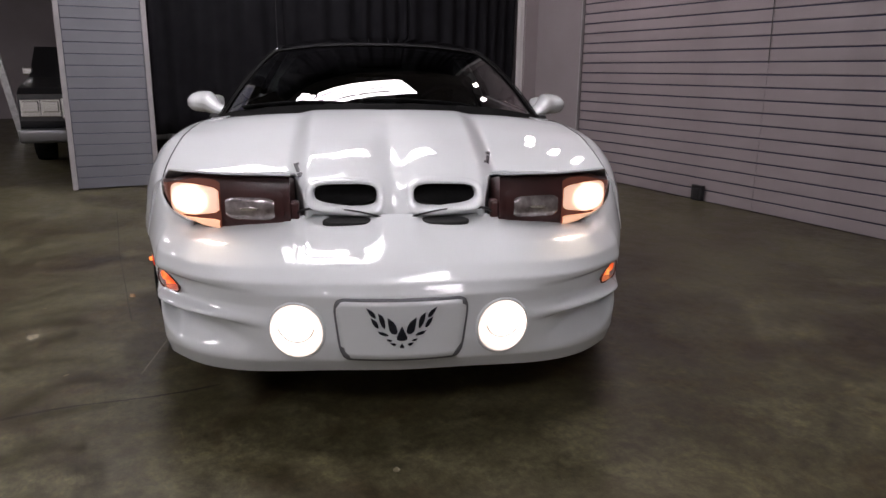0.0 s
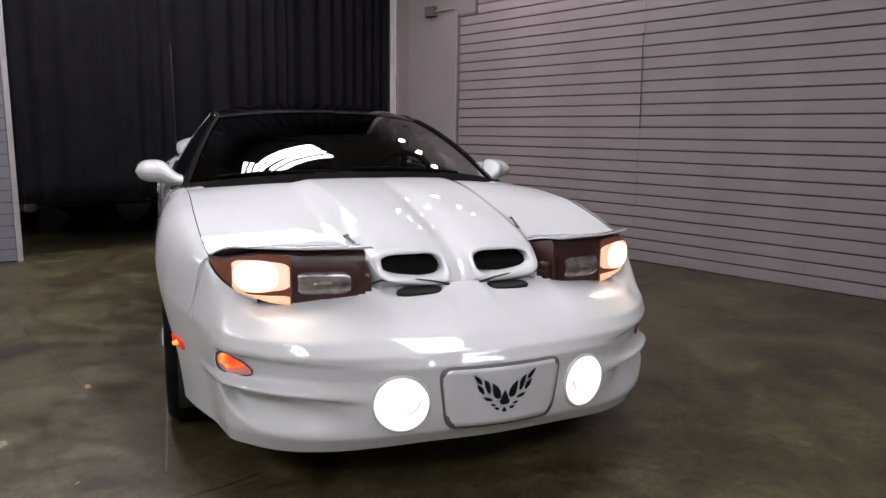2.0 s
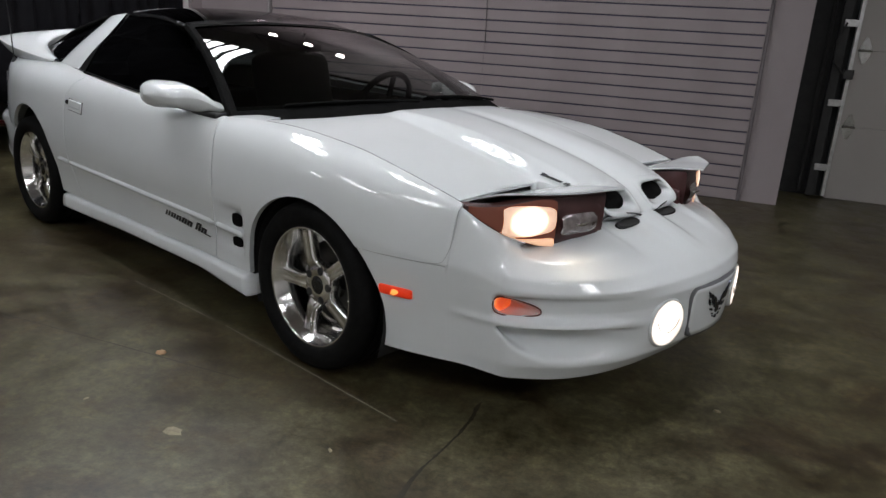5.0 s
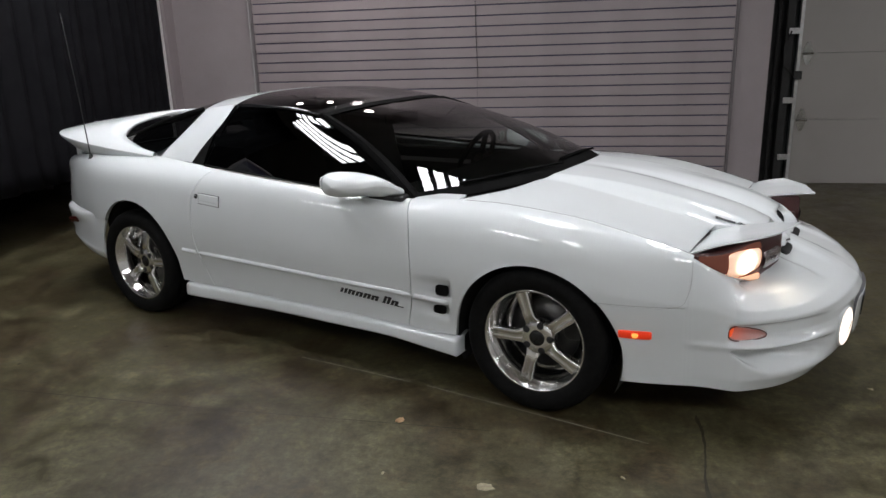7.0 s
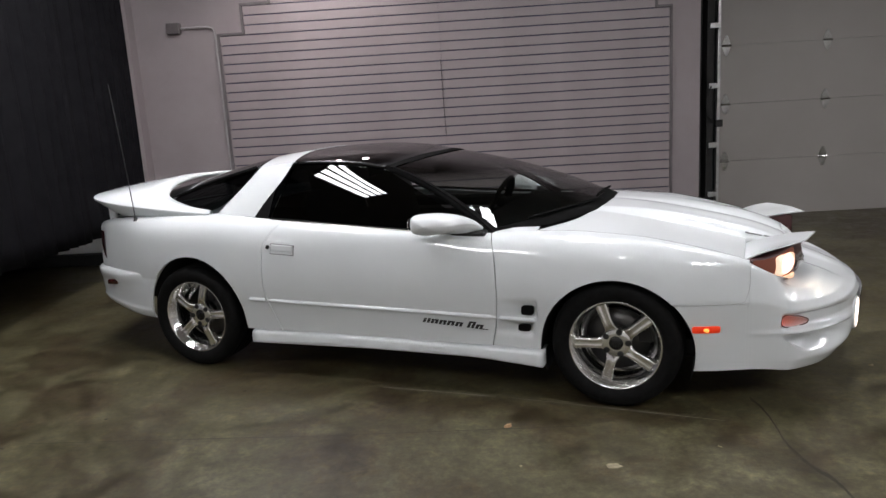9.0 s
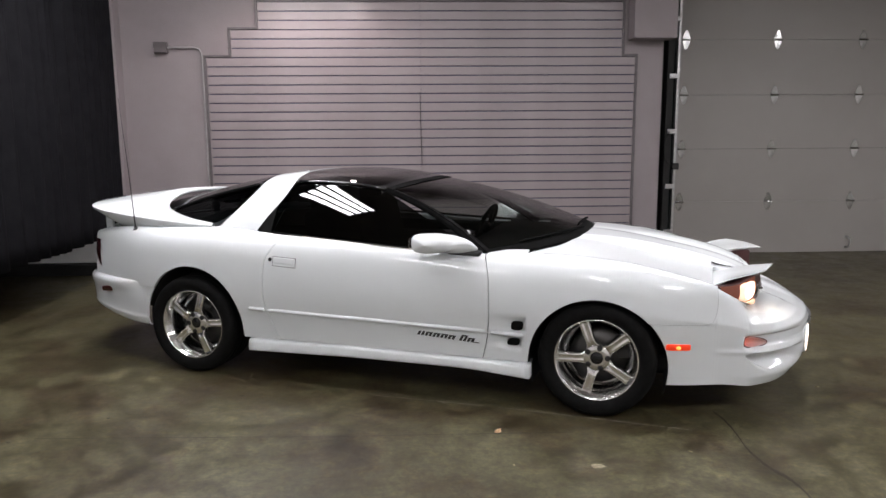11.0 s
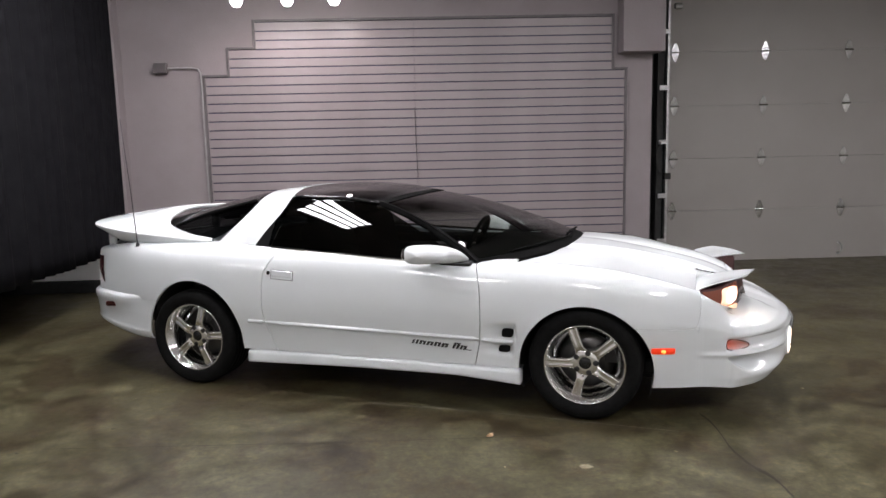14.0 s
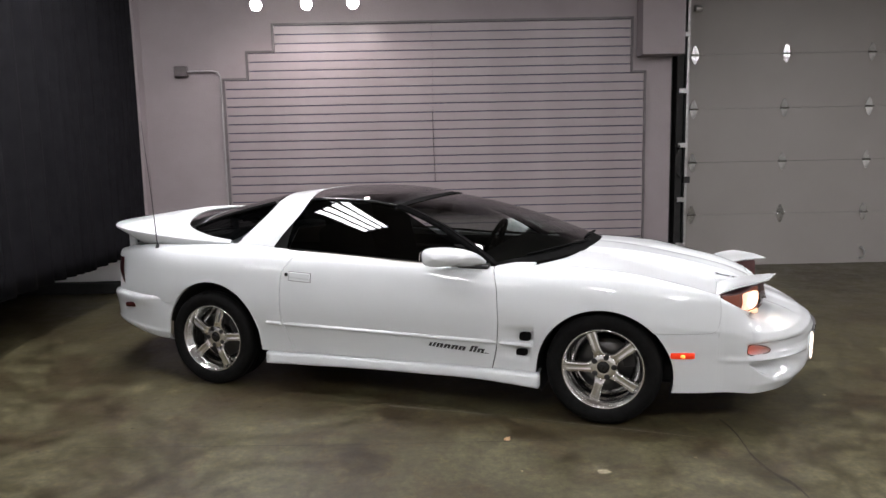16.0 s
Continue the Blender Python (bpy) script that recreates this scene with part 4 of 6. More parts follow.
def headlamp(s):
    """Raised pop-up lamp: white lid, dark bezel box, lit outer lens and unlit inner lens; the face wraps back at its outer end."""
    inner, outer = 0.325, 0.764
    front_x = lambda y: float(lamp_x(y))
    top = lambda y: 0.766 - 0.030 * float(ease(0.60, 0.77, y))
    low = lambda y: lamp_low(y) - 0.020 * float(ease(0.66, 0.45, y))
    rows = []
    for y in np.linspace(inner, outer, 22):
        zt, zb, fx = top(y), min(low(y), top(y) - 0.02), front_x(y)
        bx = min(1.82, fx - 0.05)
        rows.append([(bx, s * y, zt - 0.05), (fx - 0.012, s * y, zt), (fx, s * y, zt - 0.012), (fx, s * y, (zt + zb) / 2), (fx - 0.004, s * y, zb + 0.012), (fx - 0.03, s * y, zb), (bx, s * y, zb - 0.01)])
    bm = grid_bm(np.array(rows), s < 0)
    for r in (rows[0], rows[-1]):
        bm.faces.new([bm.verts.new(p) for p in r])
    pod = part("headlamp", finish(bm), M_POD, car, "raised pop-up headlamp in a dark bezel tinted with lamp glare", True)

    # lenses follow the bezel's face
    def lens(y0, y1, z0, z1, out, material, name, label, corner=0.012, flat=0.0):
        rr = []
        for y in np.linspace(y0, y1, 18):
            u = (y - y0) / (y1 - y0)
            cut = corner * (abs(2 * u - 1) ** 8)
            a, b = max(z0 + cut, low(y) + 0.006), min(z1 - cut, top(y) - 0.010)
            b = max(a + 0.002, b)
            fx = front_x(y) + flat * (front_x(0.60) - front_x(y))
            rr.append([(fx + out * math.sin(math.pi * v) ** 0.4 + 0.001, s * y, a + (b - a) * v) for v in np.linspace(0, 1, 9)])
        return part(name, grid_bm(np.array(rr), s < 0, None, 0.02 if flat else 0.0, (-1, 0, 0)), material, pod, label, True)

    # reflector and its foot carry the lamp's light as emission of their own
    lens(0.540, 0.757, 0.590, 0.756, 0.003, M_REFL, "lamp_reflector", "dark reflector round the lens, the lamp's light put in as a faint glow")
    lens(0.546, 0.700, 0.596, 0.632, 0.007, M_REFLOW, "reflector_foot", "reflector strip below the lens, the lamp's light put in as a glow", 0.004)
    lens(0.546, 0.704, 0.640, 0.737, 0.012, M_LAMPGLOW, "lit_lens", "bright lit lamp lens", 0.012, 0.2)
    rim = lens(0.345, 0.535, 0.618, 0.728, 0.006, M_POD, "inner_bezel", "dark frame of the inner lens, tinted with lamp glare")
    lens(0.372, 0.524, 0.630, 0.708, 0.014, M_LENSDIM, "inner_lens", "unlit clear lens")
    # spare bulb glinting behind the inner lens, and the bracket at the pod's inner end
    gx = front_x(0.45) + 0.016
    part("inner_bulb", placed(outline_plate(superoval(0.030, 0.005, 0.8), 0.002, 0.2), Matrix(((0, 1, 0, gx), (s, 0, 0, s * 0.45), (0, 0, 1, 0.670), (0, 0, 0, 1)))), M_CHROME, pod, "bright bulb shield")
    part("hinge_bracket", box_bm(front_x(0.33) - 0.06, front_x(0.33) - 0.012, min(s * 0.300, s * 0.330), max(s * 0.300, s * 0.330), 0.628, 0.688, 0.008), M_POD, pod, "dark hinge bracket")
    # lid
    rows = []
    for u in np.linspace(0, 1, 22):
        col = []
        for t in np.linspace(0, 1, 16):
            y = 0.318 + u * (0.762 - 0.060 * t - 0.318)
            xr = 1.862 - 0.012 * u
            xf = 2.175 - 0.105 * u - 0.095 * max(u - 0.5, 0) ** 1.4 * 2
            zr = 0.728 + 0.004 * u
            zf = 0.786 - 0.006 * u
            col.append((xr + t * (xf - xr), s * y, zr + t * (zf - zr) + 0.009 * math.sin(math.pi * t) * (1 - 0.4 * u) + 0.004 * math.sin(math.pi * u) * (1 - t)))
        rows.append(col)
    shell("lamp_lid", np.array(rows), M_PAINT, pod, s < 0, 0.006, "white lid lifted over the lamp")


# dark bezel; its maroon has part of the lamps' glare mixed in
M_POD = noisy(mat("glare_tinted_bezel", (0.05, 0.02, 0.02), 0.3), (0.042, 0.015, 0.015), (0.070, 0.025, 0.024), 9)
# reflectors: lamplight and bloom put in as emission, warm and weak
M_REFL = emitter("reflector_added_glow", (0.50, 0.15, 0.09), 0.26)
M_REFL.node_tree.nodes["Principled BSDF"].inputs["Base Color"].default_value = (0.12, 0.05, 0.04, 1)
M_REFL.node_tree.nodes["Principled BSDF"].inputs["Roughness"].default_value = 0.18
# brighter emission stands in for lamplight caught by the reflector's foot
M_REFLOW = emitter("reflector_foot_added_glow", (1.0, 0.58, 0.36), 1.3)
M_LENSDIM = noisy(mat("ribbed_clear_lens", (0.34, 0.31, 0.31), 0.2, 0.6, Coat_Weight=1.0), (0.16, 0.13, 0.13), (0.55, 0.50, 0.50), 22)
headlamp(-1), headlamp(1)

# thin panel seams: hood to fender, and fender to bumper up to the lamp
for s in (-1, 1):
    part("hood_seam", tube_bm([(x, s * (float(top_y(x)) - 0.002), float(top_z(x)) - 0.0005) for x in np.linspace(0.90, 1.862, 34)], 0.0013, 6), M_GAP, car)
    seam = []
    for x, z in polyline([(1.58, 0.5405), (1.72, 0.5405), (1.855, 0.5405), (1.868, 0.57), (1.880, 0.62), (1.880, 0.69), (1.872, 0.725)], 30, 2):
        sp = side_profile(x, 60)
        seam.append((x, s * (float(np.interp(-z, -sp[:, 1], sp[:, 0])) + 0.0002), z))
    part("bumper_seam", tube_bm(seam, 0.0007, 6), M_SEAMPALE, car)

# ---- glasshouse ----
def ws_point(s, t):
    """Windscreen: s across (-1 right .. 1 left), t from the base up to the header."""
    a = abs(s)
    b = Vector((1.135 - 0.47 * a**3.0, 0.795 * s, 0.925 - 0.078 * a**2.5))
    h = Vector((0.065 - 0.10 * a**2.2, 0.58 * s, 1.232 - 0.038 * a**2.5))
    p = b.lerp(h, t)
    bow = 4 * t * (1 - t)
    return p + Vector((0.020, 0, 0.034)) * bow


def sheet(f, nu, nv, u0=-1.0, u1=1.0, v0=0.0, v1=1.0):
    return np.array([[tuple(f(u, v)) for v in np.linspace(v0, v1, nv)] for u in np.linspace(u0, u1, nu)])


def outward(bm):
    """Turns a glass sheet so that its faces look away from the cabin."""
    bm.normal_update()
    if sum(f.calc_area() * f.normal.dot(f.calc_center_median() - Vector((-0.3, 0, 0.6))) for f in bm.faces) < 0:
        bmesh.ops.reverse_faces(bm, faces=bm.faces)
    return bm


def pane(name, g, material, parent, flip=False, label=""):
    ob = shell(name, g, material, parent, flip, 0.004, label)
    return ob


windscreen = part("windscreen", outward(grid_bm(sheet(ws_point, 41, 22, -0.985, 0.985), False)), M_GLASS, car, "tinted raked windscreen", True)
# black ceramic band round the screen's edge
band = bmesh.new()
for u0, u1, v0, v1 in ((-1, 1, -0.02, 0.05), (-1, 1, 0.955, 1.0), (-1, -0.982, 0, 1), (0.982, 1, 0, 1)):
    join(band, grid_bm(sheet(lambda u, v: ws_point(u, v) + Vector((0.003, 0, 0.004)), 40, 16, u0, u1, v0, v1)))
part("screen_band", band, M_SEALBLACK, windscreen, "", True)

roof_c = knots(-1.02, 1.256, -0.75, 1.283, -0.43, 1.293, -0.15, 1.275, 0.065, 1.234)
roof_e = knots(-1.02, 1.185, -0.87, 1.207, -0.62, 1.233, -0.3, 1.226, -0.04, 1.192, 0.065, 1.165)
roof_y = knots(-1.02, 0.555, -0.87, 0.565, -0.62, 0.578, -0.3, 0.590, 0.065, 0.585)


def roof_point(x, s):
    a = abs(s)
    return Vector((x, float(roof_y(x)) * s, float(roof_c(x)) - (float(roof_c(x)) - float(roof_e(x))) * a**2.6))


def roof_sheet(xf, xr, s0, s1, n=24, m=20, lift=0.0):
    g = []
    for s in np.linspace(s0, s1, n):
        a, b = xf(s), xr(s)
        g.append([tuple(roof_point(a + (b - a) * t, s) + Vector((0, 0, lift))) for t in np.linspace(0, 1, m)])
    return np.array(g)


head_x = lambda s: 0.060 - 0.10 * s * s
ttop_f = lambda s: head_x(s) - 0.055
ttop_r = lambda s: -0.66 - 0.08 * (1 - s * s)
hoop_r = lambda s: -0.93 - 0.05 * (1 - s * s) + 0.005 * abs(s) ** 3
for s in (-1, 1):
    a, b = (0.10, 0.965) if s > 0 else (-0.965, -0.10)
    pane("roof_panel", roof_sheet(ttop_f, ttop_r, a, b), M_TTOP, car, False, "smoked glass roof panel")
shell("roof_bar", roof_sheet(ttop_f, ttop_r, -0.095, 0.095, 8, 20, 0.0), M_TTOP, car, False, 0.02, "black centre bar between roof panels")
shell("roof_header", roof_sheet(head_x, lambda s: ttop_f(s) + 0.004, -1, 1, 32, 6, 0.001), M_TRIMBLACK, car, False, 0.02, "black header above the windscreen")
shell("roof_hoop", roof_sheet(lambda s: ttop_r(s) - 0.004, hoop_r, -1.0, 1.0, 40, 8, 0.002), M_PAINT, car, False, 0.02, "white roof hoop behind the panels")


def ruled(a, b, n=20, m=10, bow=0.0, out=(0, 0, 0)):
    a, b, o = np.array(a, float), np.array(b, float), np.array(out, float)
    ca, cb = polyline(a, n, 2), polyline(b, n, 2)
    t = np.linspace(0, 1, m)[None, :, None]
    return ca[:, None] * (1 - t) + cb[:, None] * t + o * (bow * 4 * t * (1 - t))


for s in (-1, 1):
    f = s < 0
    rail = [tuple(roof_point(x, s)) for x in np.linspace(-0.045, -0.635, 9)]
    belt = [(x, s * (float(top_y(x)) - 0.012), float(top_z(x)) + 0.004) for x in np.linspace(0.60, -0.715, 12)]
    g = ruled([(p[0], p[1], p[2] - 0.008) for p in rail], belt, 26, 14, 0.014, (0, s, 0.3))
    part("side_window", outward(grid_bm(g, f)), M_TINT if s < 0 else M_SIDECLEAR, car, "dark tinted frameless side window" if s < 0 else "clear frameless side window", True)
    # roof rail trim and belt strip
    part("roof_rail", tube_bm([(p[0], p[1] + s * 0.002, p[2] - 0.002) for p in rail], 0.011, 8), M_TRIMBLACK, car, "", True)
    part("belt_strip", tube_bm([(p[0], p[1] + s * 0.010, p[2] - 0.002) for p in belt], 0.008, 8), M_SEALBLACK, car, "black belt seal with a thin bright edge", True)
    part("belt_trim", tube_bm([(p[0], p[1] + s * 0.017, p[2] - 0.004) for p in belt[:-1]], 0.0035, 6), mat("dull_bright_trim", (0.5, 0.48, 0.44), 0.3, 0.9), car, "", True)
    # windscreen pillar
    pil = []
    for t in np.linspace(0.0, 1.0, 20):
        p = ws_point(s, t)
        pil.append([tuple(p + Vector(d)) for d in ((0.010, -s * 0.012, 0.008), (0.010, 0, 0.010), (0.0, s * 0.013, 0.0), (-0.020, s * 0.010, -0.012), (-0.034, -s * 0.002, -0.016))])
    shell("windscreen_pillar", np.array(pil), M_SEALBLACK, car, s > 0, 0.02, "black windscreen pillar trim")
    part("pillar_bead", tube_bm([tuple(ws_point(s, t) + Vector((0.004, s * 0.012, 0.008))) for t in np.linspace(0.02, 1, 16)], 0.003, 6), M_SEALBLACK, car, "", True)
    # sail panel: white pillar behind the door glass
    front = [tuple(roof_point(x, s)) for x in (-0.665,)] + [(-0.705, s * 0.645, 1.135), (-0.79, s * 0.725, 1.02), (-0.845, s * 0.772, 0.930)]
    back = [tuple(roof_point(-0.925, s * 0.99))] + [(-1.0, s * 0.650, 1.095), (-1.075, s * 0.712, 1.01), (-1.135, s * 0.748, 0.946)]
    shell("sail_panel", ruled(front, back, 24, 12, 0.016, (0, s, 0.2)), M_PAINT, car, s > 0, 0.02, "white pillar flowing into the quarter panel")
    # black seal between the window and the pillar
    glass_end = [tuple(roof_point(-0.632, s))] + [(-0.655, s * 0.648, 1.135), (-0.70, s * 0.730, 1.02), (-0.722, s * 0.785, 0.930)]
    ca, cb = polyline(np.array(glass_end), 24, 2), polyline(np.array(front), 24, 2)
    # the glass runs on to the pillar above; a tapering black plate fills the foot
    k = np.clip((ca[:, 0] + 0.738) / np.maximum(ca[:, 0] - cb[:, 0], 1e-6), 0.05, 0.985)[:, None]
    mid = ca * (1 - k) + cb * k
    strip = lambda a, b: a[:, None] * (1 - np.linspace(0, 1, 5))[None, :, None] + b[:, None] * np.linspace(0, 1, 5)[None, :, None]
    part("window_corner", outward(grid_bm(strip(ca, mid), f)), M_TINT if s < 0 else M_SIDECLEAR, car, "rear corner of the side window", True)
    shell("window_seal", strip(mid, cb), M_SEALBLACK, car, s > 0, 0.01, "black plate at the window's rear foot")
    # quarter glass beside the hatch
    tip = (-1.78, s * 0.60, 0.985)
    up = [tuple(roof_point(-0.93, s * 0.985) + Vector((0, 0, -0.006))), (-1.30, s * 0.560, 1.125), (-1.62, s * 0.575, 1.03), tip]
    lo = [back[1], back[3], (-1.42, s * 0.715, 0.958), (-1.78, s * 0.62, 0.975)]
    lo[0] = tuple(roof_point(-0.93, s * 0.99) + Vector((0, 0, -0.008)))
    part("quarter_glass", outward(grid_bm(ruled(up, lo, 26, 8, 0.01, (0, s, 0.3)), s < 0)), M_TINT, car, "dark tinted quarter glass", True)

# hatch glass
hatch_c = knots(-2.02, 1.03, -1.7, 1.10, -1.35, 1.185, -0.95, 1.268)
hatch_e = knots(-2.02, 0.965, -1.7, 1.005, -1.3, 1.122, -0.95, 1.203)


def hatch_point(s, t):
    x = -0.95 - 0.03 * (1 - s * s) - 1.05 * t
    hw = 0.558 + 0.02 * math.sin(math.pi * t)
    return Vector((x, hw * s, float(hatch_c(x)) - (float(hatch_c(x)) - float(hatch_e(x))) * abs(s) ** 2.4))


part("hatch_glass", outward(grid_bm(sheet(hatch_point, 30, 20), False)), M_TINT, car, "dark tinted sloping hatch glass", True)
for s in (-1, 1):
    part("hatch_frame", tube_bm([tuple(hatch_point(s, t)) for t in np.linspace(0, 1, 14)], 0.012, 8), M_SEALBLACK, car, "", True)

# rear deck, tail and spoiler
rows = []
for x in np.linspace(-1.12, -2.24, 30):
    ys, zs = float(top_y(x)), float(top_z(x))
    rows.append([(x, ys * s, zs + 0.022 * (1 - s * s) - 0.004) for s in np.linspace(-1, 1, 30)])
shell("rear_deck", np.array(rows), M_PAINT, car, False, 0.01)

rear_x = knots(0, -1.655, 0.18, -1.86, 0.36, -2.06, 0.52, -2.22, 0.66, -2.33, 0.80, -2.40, 1.0, -2.43)
rear_y = knots(0, 0.872, 0.18, 0.828, 0.36, 0.772, 0.52, 0.700, 0.66, 0.590, 0.80, 0.40, 1.0, 0.0)


def tail_point(f, t, prof):
    i = t * (len(prof) - 1)
    k = min(int(i), len(prof) - 2)
    u = i - k
    z, o = ((1 - u) * prof[k][q] + u * prof[k + 1][q] for q in (0, 1))
    if z < 0.45:
        z += 0.075 * float(ease(0.05, 0.6, f)) * (0.45 - z) / 0.17
    dx, dy = float(ease(0.1, 0.7, f)), -(1 - float(ease(0.1, 0.7, f)))
    o *= float(ease(0.04, 0.30, f)) if o < 0 or z > 0.5 else 1.0
    if f < 0.12:
        shift = (-1.268 - math.sqrt(max(0.37**2 - (z - 0.335) ** 2, 0)) - 0.004 + 1.655) * (1 - f / 0.12)
        return (float(rear_x(f)) + shift + o * dx, float(rear_y(f)) + o * dy, z)
    return (float(rear_x(f)) + o * dx, float(rear_y(f)) + o * dy, z)


def tail_sheet(prof, f0=0.0, n=40, m=24):
    r = [[tail_point(f, t, prof) for t in np.linspace(0, 1, m)] for f in np.linspace(f0, 1, n)]
    return np.array(r + [[(x, -y, z) for x, y, z in q] for q in r[-2::-1]])


rb = shell("rear_bumper", tail_sheet([(0.272, 0.040), (0.284, 0.012), (0.33, -0.002), (0.345, 0.004), (0.42, 0.002), (0.49, -0.006), (0.525, -0.020), (0.550, -0.022), (0.566, -0.010), (0.580, 0.05)]), M_PAINT, car, True, 0.01)
shell("tail_panel", tail_sheet([(0.555, 0.060), (0.66, 0.054), (0.76, 0.058), (0.82, 0.075), (0.87, 0.12), (0.90, 0.18)], 0.46), M_PAINT, car, True, 0.01)
for s in (-1, 1):
    r = [[tail_point(f, t, [(0.62, 0.040), (0.72, 0.034), (0.82, 0.050)]) for t in np.linspace(0, 1, 8)] for f in np.linspace(0.47, 0.80, 18)]
    part("tail_lamp", grid_bm(np.array([[(x, s * y, z) for x, y, z in q] for q in r]), s > 0), M_REDLENS, car, "dark red tail lamp", True)
    mk = outline_plate(superoval(0.062, 0.017, 0.3), 0.015, 0.05)
    e = Vector(tail_point(0.335, 0.55, [(0.4, 0.0), (0.6, 0.0)]))
    d = Vector(tail_point(0.37, 0.55, [(0.4, 0.0), (0.6, 0.0)])) - Vector(tail_point(0.30, 0.55, [(0.4, 0.0), (0.6, 0.0)]))
    ang = math.atan2(d.y, d.x)
    mm = Matrix.Translation((-2.0, s * 0.800, 0.495)) @ Matrix.Rotation(math.pi if s < 0 else 0, 4, "Z") @ Matrix.Rotation(radians(15) * (1), 4, "Z")
    part("rear_marker", placed(mk, mm), M_REDLENS, rb, "dark red side marker", True)

SP_O = polyline([(-1.18, 0.772, 0.948), (-1.55, 0.778, 0.972), (-1.9, 0.775, 1.005), (-2.16, 0.745, 1.040), (-2.30, 0.60, 1.055), (-2.37, 0.33, 1.070), (-2.40, 0.0, 1.078)], 44, 2)
SP_I = polyline([(-1.18, 0.742, 0.952), (-1.40, 0.702, 0.985), (-1.60, 0.650, 1.032), (-1.68, 0.540, 1.080), (-1.73, 0.38, 1.108), (-1.79, 0.2, 1.120), (-1.82, 0.0, 1.124)], 44, 2)


def spoiler_sheet():
    half = []
    for k in range(44):
        o, i = Vector(SP_O[k]), Vector(SP_I[k])
        t = k / 43
        arm = 1 - float(ease(0.50, 0.66, t))
        low = 0.925 * arm + (1 - arm) * (o.z - 0.02)
        mid = o.lerp(i, 0.5)
        ring = [o, o.lerp(i, 0.3) + Vector((0, 0, 0.012)), o.lerp(i, 0.7) + Vector((0, 0, 0.016)), i + Vector((0, 0, 0.004)), i + Vector((0, 0, -0.014))]
        under = i.lerp(o, 0.25)
        ring += [Vector((under.x, under.y, (i.z - 0.035) * (1 - arm) + low * arm)), Vector((*o.lerp(i, 0.25).xy, (o.z - 0.030) * (1 - arm) + low * arm)), Vector((*o.lerp(i, 0.12).xy, (o.z - 0.022) * (1 - arm) + (0.5 * low + 0.5 * o.z - 0.01) * arm)), o + Vector((0, 0, -0.012)), o]
        half.append([tuple(p) for p in ring])
    return np.array([[(x, -y, z) for x, y, z in r] for r in half] + [r for r in half[-2::-1]])


spoiler = part("spoiler", finish(grid_bm(spoiler_sheet())), M_PAINT, car, "raised white wing spoiler", True)
for s in (-1, 1):
    part("spoiler_foot", box_bm(-2.16, -2.10, s * 0.62 - 0.012, s * 0.62 + 0.012, 0.88, 1.045, 0.008), M_PAINT, spoiler)

# cowl and wipers
rows = []
for j in np.linspace(-1, 1, 41):
    a = ws_point(j, 0.0)
    yb = 0.79 * j
    xb = float(hood_rear(abs(yb))) - 0.002
    b = Vector((xb, yb, float(hood_z(xb, yb)) - 0.018))
    a = a + Vector((-0.02, 0, -0.004))
    rows.append([tuple(a.lerp(b, t) + Vector((0, 0, -0.010 * math.sin(math.pi * t)))) for t in np.linspace(0, 1, 8)])
shell("cowl", np.array(rows), M_SEALBLACK, car, True, 0.02, "black plastic cowl below the windscreen")
for s, y0, y1 in ((-1, -0.18, -0.66), (1, 0.42, -0.10)):
    arm = []
    for t in np.linspace(0, 1, 12):
        y = y0 + (y1 - y0) * t
        p = ws_point(y / 0.79, 0.02 + 0.03 * math.sin(math.pi * min(t * 1.1, 1) * 0.6))
        arm.append(tuple(p + Vector((0.008, 0, 0.020))))
    w = part("wiper", tube_bm(arm, 0.006, 6), M_SEALBLACK, car, "black wiper resting on the screen", True)
    part("wiper_blade", tube_bm([(x - 0.02, y, z - 0.008) for x, y, z in arm[2:]], 0.006, 6), M_SEALBLACK, w, "", True)


def mirror(s):
    rows = []
    n = 20
    for t in np.linspace(0, 1, 15):
        y = 0.795 + 0.215 * t
        grow = (0.50 + 0.50 * float(ease(0.0, 0.45, t))) * math.sqrt(max(1 - max((t - 0.62) / 0.38, 0) ** 2.4, 0.0))
        cx = 0.525 - 0.170 * float(ease(0, 0.7, t))
        hx, hz = 0.120 * grow, 0.056 * grow
        cz = 0.880 + 0.040 * float(ease(0, 0.5, t))
        ring = []
        for k in range(n):
            a = 2 * math.pi * k / n
            c, d = math.cos(a), math.sin(a)
            x = cx + hx * math.copysign(abs(c) ** 0.6, c) * (1.30 if c > 0 else 0.82)
            ring.append((x, s * y, cz + hz * math.copysign(abs(d) ** 0.6, d) * (1 - 0.35 * max(c, 0))))
        rows.append(ring + ring[:1])
    mi = part("door_mirror", finish(grid_bm(np.array(rows))), M_PAINT, car, "white body-coloured door mirror", True)
    foot = box_bm(0.44, 0.63, min(s * 0.77, s * 0.855), max(s * 0.77, s * 0.855), 0.845, 0.872, 0.010)
    part("mirror_foot", foot, M_PLASTIC, mi, "", True)
    bm = outline_plate(superoval(0.060, 0.034, 0.6), 0.004, 0.05)
    part("mirror_glass", placed(bm, pose(0.250, s * 0.905, 0.920, 0, 0, 90)), M_CHROME, mi)


mirror(-1), mirror(1)

# antenna
ant = part("antenna", tube_bm([(-1.778, -0.775, 0.905), (-1.80, -0.778, 1.30), (-1.835, -0.782, 1.77)], lambda t: 0.0035 - 0.0018 * t, 8), M_DARKMETAL, car, "thin black mast antenna", True)
